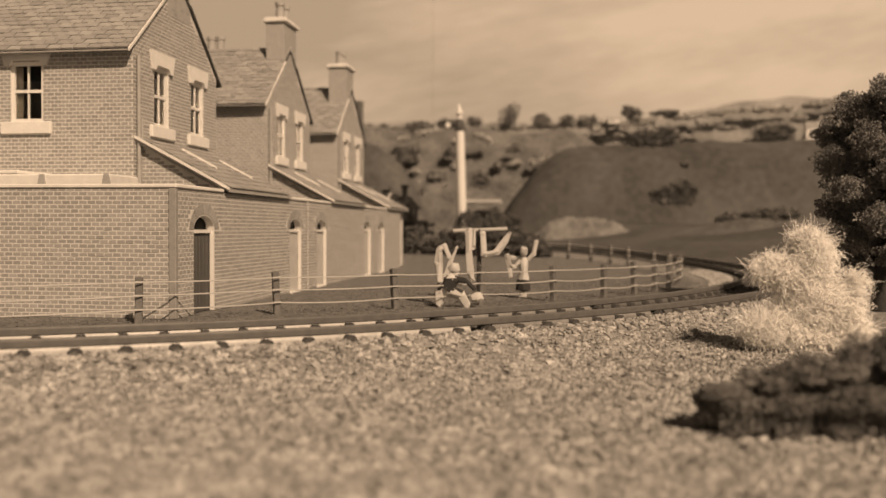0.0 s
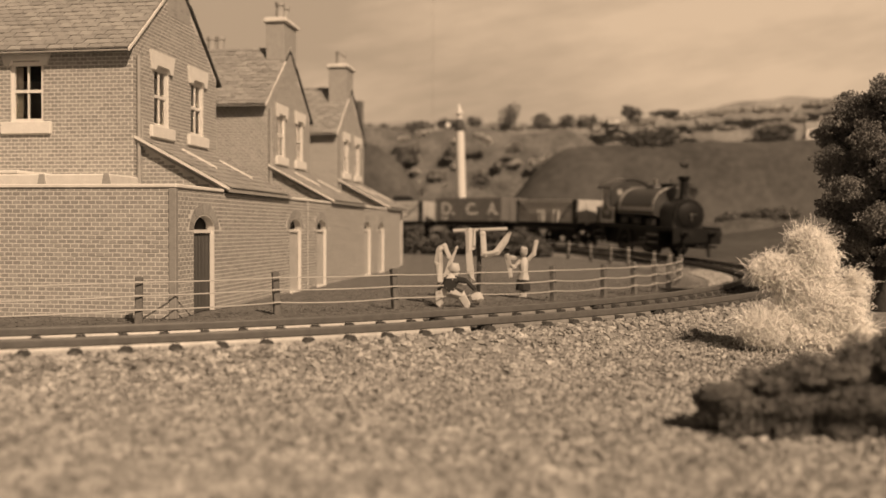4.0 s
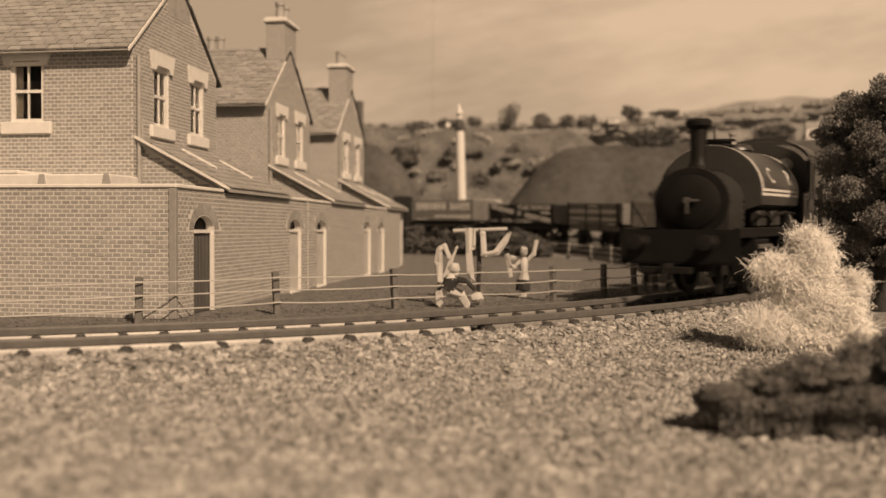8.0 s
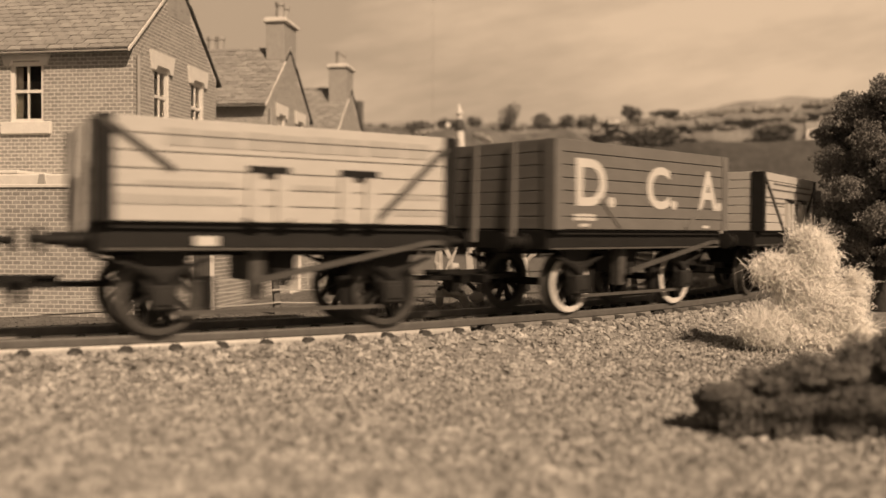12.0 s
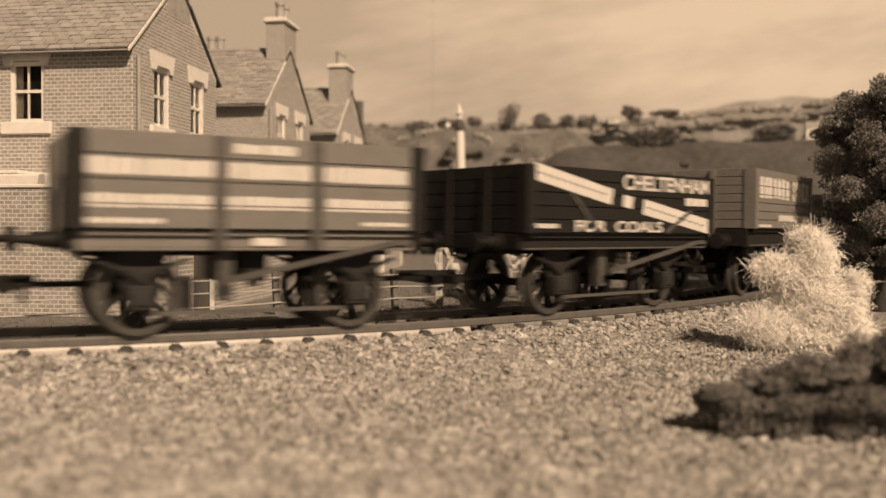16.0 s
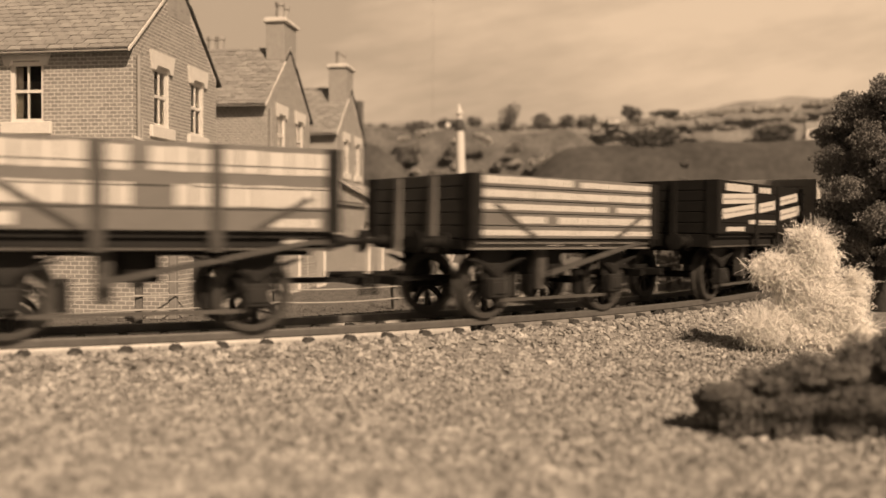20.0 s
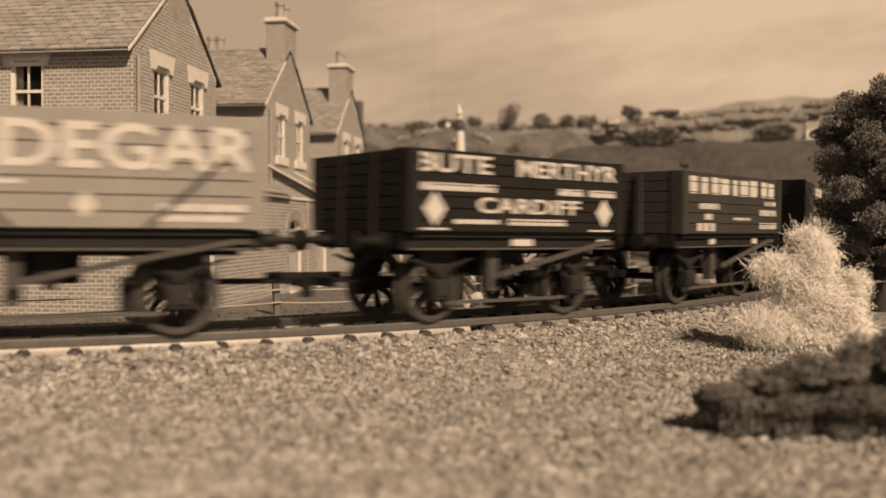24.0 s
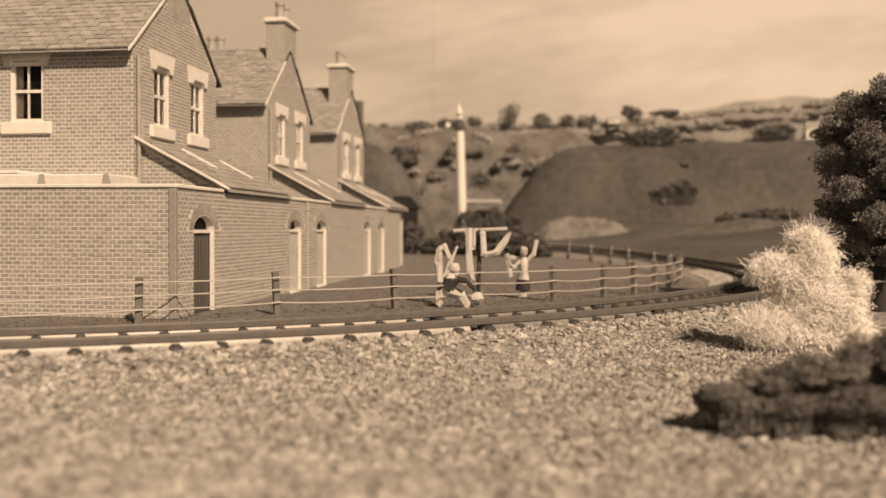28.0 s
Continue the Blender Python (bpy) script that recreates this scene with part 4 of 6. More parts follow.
WHEEL_R, DRIVE_R = 5.8, 7.9
WAGON_WHEEL = wheel_mesh("wheel", WHEEL_R, WHEEL)
DRIVE_WHEEL = wheel_mesh("wheel", DRIVE_R, WHEEL, 12)
TYRE = {WHEEL_R: tyre_mesh(WHEEL_R, TYREMETAL), DRIVE_R: tyre_mesh(DRIVE_R, DRIVETYRE)}
bm = B()
lathe(bm, [(WHEEL_R * 0.80, 0.0), (WHEEL_R * 0.99, 0.0), (WHEEL_R * 0.99, -0.12), (WHEEL_R * 0.80, -0.12), (WHEEL_R * 0.80, 0.0)], (0, 1.12, 0), (0, -1, 0), 28)
RIM = mesh_of("rim", bm, TYREWHITE, True)


def wheelset(parent, x, r, mesh, rim=False):
    bm = B()
    cyl(bm, (0, -11.5, 0), (0, 11.5, 0), 0.8, seg=8)
    ax = part("wheelset", bm, IRON, parent)
    ax.location = (x * U, 0, r * U)
    for y, turn in ((8.4, 0), (-8.4, 180)):
        w = new("wheel", mesh)
        w.parent = ax
        w.matrix_basis = pose(0, y * U, 0, 0, 0, turn)
        w = new("tyre", TYRE[r])
        w.parent = ax
        w.matrix_basis = pose(0, y * U, 0, 0, 0, turn)
        if rim:
            e = new("rim", RIM)
            e.parent = ax
            e.matrix_basis = pose(0, y * U, 0, 0, 0, turn)
            tagged(e, "white-painted tyre rim")
    rolling.append((ax, x, r))
    return ax


def share(name, build, material, smooth=False):
    bm = B()
    build(bm)
    return mesh_of(name, bm, material, smooth)


def put(name, mesh, parent, x=0.0, y=0.0, z=0.0, rz=0.0, label=""):
    ob = new(name, mesh)
    ob.parent = parent
    ob.matrix_basis = at(x, y, z, rz)
    return tagged(ob, label) if label else ob


def build_buffer(bm):
    lathe(bm, [(0, 0), (1.7, 0), (1.7, 0.7), (1.1, 0.9), (1.0, 3.4), (0.6, 3.5), (0.6, 5.6), (1.9, 5.7), (1.9, 6.3), (0, 6.5)], (0, 0, 0), (1, 0, 0), 14)


def build_guard(bm):
    """An axle guard with its axlebox and leaf spring, outer face at +y."""
    prism(bm, [(-4.6, 8.1), (-2.2, 0.8), (-2.0, -2.2), (2.0, -2.2), (2.2, 0.8), (4.6, 8.1)], -0.3, 0.3, "xz")
    box(bm, -2.0, 2.0, 0.2, 1.9, -1.9, 1.7, 0.25)
    box(bm, -1.5, 1.5, 1.9, 2.2, -1.2, 1.0, 0.1)
    for i in range(4):
        e = 6.6 - i * 1.4
        prism(bm, [(-e, 4.2 - i * 0.55 + 0.9), (0, 3.0 - i * 0.45), (e, 4.2 - i * 0.55 + 0.9), (e, 4.7 - i * 0.55 + 0.9), (0, 3.5 - i * 0.45), (-e, 4.7 - i * 0.55 + 0.9)], 0.3, 1.3, "xz")


def build_coupling(bm):
    """A broad model coupling: shank, cross bar and drop hook."""
    box(bm, -7, 7.6, -1.6, 1.6, 6.8, 7.6)
    box(bm, 7.6, 8.5, -6.2, 6.2, 6.3, 7.9, 0.15)
    box(bm, 3, 9.8, -0.5, 0.5, 7.7, 8.6)
    box(bm, 9.0, 9.8, -0.5, 0.5, 4.4, 7.7)


BUFFER = share("buffer", build_buffer, IRON, True)
GUARD = share("axle_guard", build_guard, UNDERIRON)
COUPLING = share("coupling", build_coupling, IRON)
W = 31.0


def side_box(bm, L, fx0, fx1, z0, z1, out=0.12, y=W / 2):
    """A thin raised patch on the left side, from fx0 to fx1 of its length as read from outside."""
    box(bm, L / 2 - fx1 * L, L / 2 - fx0 * L, y - 0.05, y + out, z0, z1)


def slanted(bm, L, lo, hi, fx0, fz0, fx1, fz1, t, out=0.35):
    """A slanting strap or band on the side between two points, given as parts of length and (from the top down) of height."""
    a = Vector((L / 2 - fx0 * L, 0, hi - fz0 * (hi - lo)))
    b = Vector((L / 2 - fx1 * L, 0, hi - fz1 * (hi - lo)))
    n = Vector((-(b - a).z, 0, (b - a).x)).normalized() * t / 2
    prism(bm, [((a + n).x, (a + n).z), ((a - n).x, (a - n).z), ((b - n).x, (b - n).z), ((b + n).x, (b + n).z)], W / 2 - 0.05, W / 2 + out, "xz")


def words(parent, text, L, fx0, fx1, z0, z1, material):
    """Raised lettering on the left side, fitted into a box."""
    cu = bpy.data.curves.new("lettering", "FONT")
    cu.body, cu.extrude, cu.offset = text, 0.03, 0.022
    ob = new("lettering", cu)
    me = bpy.data.meshes.new_from_object(ob.evaluated_get(bpy.context.evaluated_depsgraph_get()))
    bpy.data.objects.remove(ob)
    co = np.array([v.co[:] for v in me.vertices])
    lo, hi = co.min(0), co.max(0)
    u = (co[:, 0] - lo[0]) / (hi[0] - lo[0])
    v = (co[:, 1] - lo[1]) / (hi[1] - lo[1])
    w = (co[:, 2] - lo[2]) / (hi[2] - lo[2])
    pts = np.stack([L / 2 - (fx0 + u * (fx1 - fx0)) * L, W / 2 - 0.02 + 0.16 * w, z0 + v * (z1 - z0)], -1) * U
    for vert, p in zip(me.vertices, pts):
        vert.co = p
    me.materials.clear()
    me.materials.append(material)
    t = new("lettering", me)
    t.parent = parent
    return tagged(t, "painted white lettering")


def blocks(bm, L, fx0, fx1, z0, z1, n, seed=0, gap=0.13, joints=()):
    """A line of n plain upright bars, of uneven widths, that stand for writing too small or worn to read; the plank joints cut through them."""
    rng = random.Random(seed * 31 + n)
    cuts = [rng.uniform(0.75, 1.25) for _ in range(n)]
    total, a, h = sum(cuts), fx0, z1 - z0
    for c in cuts:
        w = (fx1 - fx0) * c / total
        b = a + w * (1 - gap * rng.uniform(0.6, 1.5))
        lo, hi = z0 + h * 0.05 * rng.random(), z1 - h * 0.08 * rng.random()
        for j in [j for j in joints if lo + 0.3 < j < hi - 0.3]:
            side_box(bm, L, a, b, lo, j - 0.09)
            lo = j + 0.09
        side_box(bm, L, a, b, lo, hi)
        a += w


def wagon(spec):
    L, lo, hi = spec["length"], spec["floor"], spec["top"]
    paint, ends = spec["paint"], spec.get("ends", spec["paint"])
    n = spec.get("planks", 6)
    w = thing("open_wagon", spec["label"], "wagon", group="train of open wagons")
    h = (hi - lo) / n
    bm = B()
    box(bm, -L / 2 + 1.1, L / 2 - 1.1, -W / 2 + 1.1, W / 2 - 1.1, lo - 0.4, lo + 0.8)
    part("floor", bm, DARKWOOD, w)
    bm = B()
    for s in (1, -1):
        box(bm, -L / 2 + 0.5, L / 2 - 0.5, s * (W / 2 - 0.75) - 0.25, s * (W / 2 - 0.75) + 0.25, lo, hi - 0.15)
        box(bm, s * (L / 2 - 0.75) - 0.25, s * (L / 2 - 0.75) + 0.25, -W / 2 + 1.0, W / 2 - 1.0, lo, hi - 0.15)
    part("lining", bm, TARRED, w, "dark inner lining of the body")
    bm = B()
    box(bm, -L / 2 + 2, L / 2 - 2, -7.0, 7.0, 11.6, lo - 0.5)
    box(bm, -4, 4, -5, 5, 7.5, 11.6)
    part("underframe", bm, IRON, w)
    side = share("plank", lambda b: box(b, -L / 2, L / 2, -0.5, 0, 0.07, h - 0.07, 0.09), paint)
    end = share("end_plank", lambda b: box(b, -0.5, 0, -W / 2 + 0.55, W / 2 - 0.55, 0.07, h - 0.07, 0.09), ends)
    for i in range(n):
        z = lo + i * h
        put("plank", side, w, 0, W / 2, z)
        put("plank", side, w, 0, -W / 2, z, 180)
        put("end_plank", end, w, L / 2, 0, z)
        put("end_plank", end, w, -L / 2, 0, z, 180)
    post = share("end_post", lambda b: prism(b, [(0, lo - 2.6), (1.1, lo - 2.6), (0.5, hi - 0.3), (0, hi - 0.3)], -0.65, 0.65, "xz"), spec.get("posts", ends))
    for s in (1, -1):
        for y in (5.2, -5.2):
            put("end_post", post, w, s * L / 2, y, 0, 0 if s > 0 else 180)
    corner = share("corner_plate", lambda b: (box(b, -2.1, 0.25, 0, 0.25, lo, hi - 0.1), box(b, 0, 0.25, -2.6, 0, lo, hi - 0.1)), spec.get("corner", IRON))
    for sx, sy, rz in ((1, 1, 0), (-1, -1, 180)):
        put("corner_plate", corner, w, sx * L / 2, sy * W / 2, 0, rz)
    mirror = share("corner_plate", lambda b: (box(b, -0.25, 2.1, 0, 0.25, lo, hi - 0.1), box(b, -0.25, 0, -2.6, 0, lo, hi - 0.1)), spec.get("corner", IRON))
    for sx, sy, rz in ((-1, 1, 0), (1, -1, 180)):
        put("corner_plate", mirror, w, sx * L / 2, sy * W / 2, 0, rz)
    for s in (1, -1):
        bm = B()
        y = s * 13.3
        box(bm, -L / 2 + 1, L / 2 - 1, y - 0.6, y + 0.6, 12.9, lo - 0.3, 0.1)
        box(bm, -L / 2 + 1, L / 2 - 1, y - 0.6 + s * 0.7, y + 0.6 + s * 0.7, lo - 0.9, lo - 0.3)
        beam = part("solebar", bm, spec.get("sole", TARRED), w, "long frame beam under the body")
        bm = B()
        box(bm, -L / 2 + 1, L / 2 - 1, y - 0.9, y + 0.9, 12.5, 12.9, 0.08)
        part("flange", bm, spec.get("sole", DULLSTEEL), beam)
        bm = B()
        x = s * (L / 2 - 0.6)
        box(bm, x - 0.8, x + 0.8, -13.8, 13.8, 12.6, lo - 0.2, 0.1)
        part("headstock", bm, IRON, w)
    for s in (1, -1):
        for y in (8.2, -8.2):
            put("buffer", BUFFER, w, s * (L / 2 + 0.2), y, 13.9, 0 if s > 0 else 180)
        put("coupling", COUPLING, w, s * L / 2, 0, 0, 0 if s > 0 else 180)
    base = spec["base"]
    for x in (base, -base):
        wheelset(w, x, WHEEL_R, WAGON_WHEEL, spec.get("rim", False))
        put("axle_guard", GUARD, w, x, 11.0, WHEEL_R)
        put("axle_guard", GUARD, w, x, -11.0, WHEEL_R, 180)
    bm = B()
    prism(bm, [(5.0, 7.6), (5.0, 8.6), (-L / 2 + 4, 14.2), (-L / 2 + 1.5, 14.2), (-L / 2 + 1.5, 13.4), (-L / 2 + 4, 13.4)], 14.0, 14.6, "xz")
    part("brake_lever", bm, DARKWOOD, w, "long hand brake lever")
    bm = B()
    box(bm, -base + 1, base - 1, 10.6, 11.1, 3.0, 3.6)
    part("tie_bar", bm, DULLSTEEL, w, "dull steel tie bar between the axle guards")
    for x in (base - 7.2, 7.2 - base):
        bm = B()
        box(bm, x - 0.9, x + 0.9, 7.4, 9.2, 3.5, 8.5, 0.2)
        part("brake_shoe", bm, IRON, w)
    bm = B()
    prism(bm, [(-2.6, 12.9), (-0.8, 7.0), (0.8, 7.0), (2.6, 12.9)], 10.2, 10.8, "xz")
    part("brake_hanger", bm, IRON, w)
    bm = B()
    box(bm, 3.5, 5.8, 10.0, 12.3, 5.0, 13.0, 0.2)
    part("door_spring", bm, DARKWOOD, w)
    for k in spec.get("straps", ()):
        bm = B()
        slanted(bm, L, lo, hi, *k)
        part("strap", bm, spec.get("iron", DARKWOOD), w, "slanting iron strap")
    for f in spec.get("doors", ()):
        bm = B()
        side_box(bm, L, f, f + 0.035, lo + 0.2, lo + (hi - lo) * 0.55, 0.9)
        side_box(bm, L, f + 0.075, f + 0.11, lo + 0.2, lo + (hi - lo) * 0.55, 0.9)
        b = part("door_bang", bm, paint, w, "pair of upright door stops")
        bm = B()
        side_box(bm, L, f, f + 0.11, lo + (hi - lo) * 0.5, lo + (hi - lo) * 0.57, 1.0)
        side_box(bm, L, f - 0.01, f + 0.03, lo + 0.1, lo + 0.7, 0.62)
        side_box(bm, L, f + 0.085, f + 0.12, lo + 0.1, lo + 0.7, 0.62)
        part("iron_clip", bm, IRON, b)
    for fx in spec.get("uprights", ()):
        bm = B()
        side_box(bm, L, fx - 0.017, fx + 0.017, lo - 3.0, hi - 0.2, 0.3)
        part("washer_plate", bm, spec.get("iron", DARKWOOD), w, "upright iron strap")
    for k in spec.get("bands", ()):
        bm = B()
        slanted(bm, L, lo, hi, *k[:5], 0.1)
        part("painted_band", bm, k[5] if len(k) > 5 else LETTER, w, "painted slanting band")
    for fx0, fz0, fx1, fz1, cnt in spec.get("notches", ()):
        bm = B()
        for i in range(cnt):
            u, v = i / cnt, (i + 0.42) / cnt
            slanted(bm, L, lo, hi, fx0 + (fx1 - fx0) * u, fz0 + (fz1 - fz0) * u, fx0 + (fx1 - fx0) * v, fz0 + (fz1 - fz0) * v, 0.45, 0.16)
        part("lettering", bm, SHADE, w, "dark worn lettering on the white band")
    ink = spec.get("ink", LETTER)
    for i, (fx0, fx1, fz0, fz1, cnt) in enumerate(spec.get("writing", ())):
        bm = B()
        blocks(bm, L, fx0, fx1, hi - fz1 * (hi - lo), hi - fz0 * (hi - lo), cnt, i, spec.get("gap", 0.13), [lo + k * h for k in range(1, n)])
        part("lettering", bm, ink, w, "line of worn painted lettering")
    for fx, fz, r in spec.get("diamonds", ()):
        bm = B()
        x, z = L / 2 - fx * L, hi - fz * (hi - lo)
        prism(bm, [(x - r * 0.8, z), (x, z + r), (x + r * 0.8, z), (x, z - r)], W / 2 - 0.05, W / 2 + 0.12, "xz")
        part("emblem", bm, LETTER, w, "white painted diamond")
    for text, fx0, fx1, fz0, fz1 in spec.get("words", ()):
        words(w, text, L, fx0, fx1, hi - fz1 * (hi - lo), hi - fz0 * (hi - lo), LETTER)
    for fx0, fx1 in spec.get("plates", ()):
        bm = B()
        box(bm, L / 2 - fx1 * L, L / 2 - fx0 * L, 13.85, 14.2, 13.2, 14.6)
        part("number_plate", bm, LETTER, w, "small white plate on the frame")
    # the other side carries the same paintwork and irons
    for c in [c for c in w.children if c.name.split(".")[0] in ("lettering", "painted_band", "emblem", "strap", "door_bang", "washer_plate")]:
        ob = new(c.name.split(".")[0], c.data)
        ob.parent = w
        ob.matrix_basis = at(0, 0, 0, 180)
    return w


FADE = mat("faded_lettering", g(0.44), 0.7, scale=300, amount=0.1)
SHADE = mat("shaded_lettering", g(0.16), 0.7, scale=300, amount=0.2)
SPECS = [
    dict(label="cream planked open wagon with dark iron corner plates", length=55.9, top=31.2, floor=16.6, base=18.4, paint=WAGLIGHT, planks=6, ink=FADE, doors=(0.37, 0.63),
         straps=((0.01, 0.04, 0.18, 0.5, 0.9), (0.97, 0.12, 0.74, 0.97, 0.9)), writing=((0.16, 0.92, 0.09, 0.27, 8), (0.1, 0.33, 0.6, 0.66, 9), (0.5, 0.62, 0.6, 0.66, 5), (0.02, 0.34, 0.74, 0.84, 10), (0.82, 0.94, 0.66, 0.72, 4), (0.8, 0.95, 0.84, 0.9, 5)), plates=((0.24, 0.3),)),
    dict(label="grey seven-plank open wagon with three large white initials", length=59.5, top=33.1, floor=16.3, base=18.2, paint=WAGGREY, corner=WAGGREY, planks=7, rim=True,
         words=(("D.", 0.10, 0.30, 0.2, 0.74), ("C.", 0.48, 0.66, 0.22, 0.74), ("A.", 0.80, 0.96, 0.22, 0.74)), writing=((0.09, 0.2, 0.82, 0.9, 4), (0.12, 0.17, 0.93, 0.97, 2), (0.83, 0.88, 0.93, 0.97, 2)),
         straps=((0.22, 0.65, 0.33, 0.97, 0.5), (0.72, 0.97, 0.85, 0.65, 0.5)), iron=WAGGREY),
    dict(label="cream open wagon with dark straps and faded shaded lettering", length=56.4, top=31.0, floor=16.3, base=18.2, paint=WAGLIGHT, planks=7, ink=SHADE, doors=(0.38, 0.64),
         straps=((0.01, 0.04, 0.35, 0.97, 0.9), (0.97, 0.16, 0.72, 0.97, 0.9)), writing=((0.18, 0.9, 0.17, 0.2, 9), (0.16, 0.9, 0.27, 0.3, 8), (0.04, 0.97, 0.5, 0.53, 13), (0.04, 0.95, 0.42, 0.44, 11), (0.86, 0.9, 0.84, 0.9, 1), (0.91, 0.97, 0.84, 0.9, 1))),
    dict(label="grey open wagon with two broad lines of white lettering", length=53.0, top=29.2, floor=15.6, base=16.6, paint=WAGGREY, ends=WAGGREY, planks=4, sole=WAGMID, uprights=(0.38, 0.66),
         writing=((0.04, 0.95, 0.28, 0.46, 26), (0.04, 0.36, 0.64, 0.79, 10), (0.4, 0.64, 0.64, 0.79, 7), (0.69, 0.95, 0.64, 0.79, 8), (0.04, 0.23, 0.89, 0.95, 7), (0.8, 0.95, 0.9, 0.95, 5), (0.42, 0.6, 0.08, 0.19, 4)), plates=((0.48, 0.56),)),
    dict(label="black open wagon with white slanting band across its side", length=60.2, top=28.0, floor=15.6, base=17.2, paint=WAGDARK, planks=5, corner=WAGDARK,
         bands=((0.03, 0.1, 0.40, 0.426, 3.1), (0.46, 0.469, 0.51, 0.51, 2.4), (0.57, 0.558, 0.98, 0.88, 3.1)), notches=((0.05, 0.12, 0.38, 0.40, 11), (0.59, 0.57, 0.95, 0.87, 10)), words=(("CHELTENHAM", 0.46, 0.97, 0.05, 0.3), ("FOR", 0.22, 0.37, 0.8, 0.98), ("COALS", 0.42, 0.68, 0.8, 0.98)),
         writing=((0.82, 0.96, 0.38, 0.52, 3), (0.03, 0.14, 0.86, 0.93, 4)), straps=((0.2, 0.4, 0.33, 0.98, 0.7), (0.85, 0.6, 0.7, 0.98, 0.7))),
    dict(label="mid-grey open wagon with large pale shaded lettering", length=54.3, top=31.6, floor=16.9, base=16.6, paint=WAGMID, corner=WAGMID, planks=7, gap=0.26,
         words=(("SANDS", 0.62, 0.94, 0.13, 0.5),), writing=((0.07, 0.56, 0.12, 0.49, 7), (0.38, 0.95, 0.76, 0.87, 22), (0.06, 0.26, 0.93, 0.98, 6), (0.78, 0.95, 0.93, 0.98, 5))),
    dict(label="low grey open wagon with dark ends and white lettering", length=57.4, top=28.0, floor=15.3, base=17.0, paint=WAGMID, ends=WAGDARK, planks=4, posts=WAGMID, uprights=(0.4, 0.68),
         writing=((0.02, 0.48, 0.04, 0.34, 9), (0.52, 0.98, 0.06, 0.34, 8), (0.02, 0.48, 0.46, 0.72, 9), (0.58, 0.67, 0.46, 0.72, 2), (0.7, 0.98, 0.46, 0.72, 7), (0.08, 0.14, 0.8, 0.95, 1), (0.17, 0.23, 0.8, 0.95, 1), (0.82, 0.95, 0.84, 0.95, 3)), straps=((0.1, 0.25, 0.36, 0.98, 0.8), (0.92, 0.6, 0.78, 0.98, 0.8)), plates=((0.86, 0.91),)),
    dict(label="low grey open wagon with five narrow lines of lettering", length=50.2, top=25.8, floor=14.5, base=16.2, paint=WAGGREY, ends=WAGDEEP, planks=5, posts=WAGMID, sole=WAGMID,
         writing=((0.02, 0.5, 0.03, 0.15, 16), (0.54, 0.98, 0.05, 0.15, 14), (0.02, 0.98, 0.24, 0.36, 30), (0.02, 0.7, 0.45, 0.55, 22), (0.75, 0.98, 0.45, 0.55, 8), (0.2, 0.36, 0.64, 0.76, 6), (0.42, 0.98, 0.64, 0.76, 18), (0.02, 0.98, 0.86, 0.95, 26)), straps=((0.1, 0.45, 0.3, 0.98, 0.7), (0.9, 0.6, 0.75, 0.98, 0.7)), plates=((0.4, 0.47), (0.6, 0.67))),
    dict(label="black open wagon with slanting white lettered panels", length=59.5, top=27.9, floor=15.7, base=18.4, paint=WAGDARK, ends=WAGDARK, corner=WAGDARK, planks=5,
         bands=((0.05, 0.36, 0.4, 0.3, 2.3), (0.05, 0.64, 0.4, 0.5, 2.3), (0.44, 0.5, 0.63, 0.41, 2.3), (0.68, 0.34, 0.93, 0.2, 2.2), (0.68, 0.63, 0.96, 0.49, 2.6)),
         notches=((0.07, 0.36, 0.38, 0.31, 14), (0.07, 0.63, 0.38, 0.51, 14), (0.46, 0.49, 0.61, 0.42, 8), (0.7, 0.33, 0.91, 0.21, 9), (0.7, 0.62, 0.94, 0.5, 10)),
         writing=((0.08, 0.36, 0.05, 0.2, 8), (0.44, 0.58, 0.07, 0.19, 3), (0.09, 0.28, 0.87, 0.96, 6), (0.33, 0.41, 0.73, 0.82, 4), (0.44, 0.64, 0.73, 0.83, 7), (0.78, 0.93, 0.89, 0.96, 5)), uprights=(0.41, 0.67), iron=WAGDARK),
    dict(label="grey seven-plank open wagon with a town name in white", length=57.4, top=31.8, floor=15.6, base=17.2, paint=WAGPALE, corner=WAGPALE, planks=7,
         words=(("TREDEGAR", 0.08, 0.98, 0.1, 0.5),), writing=((0.08, 0.3, 0.72, 0.92, 5), (0.75, 0.96, 0.78, 0.85, 7), (0.75, 0.94, 0.88, 0.94, 6), (0.32, 0.45, 0.6, 0.64, 4)), diamonds=((0.58, 0.8, 1.9),), straps=((0.22, 0.35, 0.42, 0.98, 0.7), (0.9, 0.4, 0.72, 0.98, 0.7)), uprights=()),
    dict(label="black open wagon with white lettering and diamond emblems", length=51.2, top=29.3, floor=15.6, base=16.4, paint=WAGDARK, ends=WAGDARK, corner=WAGDARK, planks=7,
         words=(("CARDIFF", 0.28, 0.77, 0.56, 0.76), ("BUTE", 0.03, 0.34, 0.05, 0.28), ("MERTHYR", 0.46, 0.97, 0.06, 0.28)), writing=((0.02, 0.36, 0.4, 0.5, 11), (0.66, 0.79, 0.4, 0.5, 4), (0.82, 0.97, 0.4, 0.5, 5), (0.42, 0.7, 0.82, 0.91, 9), (0.18, 0.38, 0.84, 0.9, 6), (0.02, 0.16, 0.95, 0.98, 4), (0.82, 0.95, 0.95, 0.98, 4)), diamonds=((0.1, 0.72, 2.9), (0.9, 0.72, 2.7)), plates=((0.46, 0.56), (0.9, 0.95))),
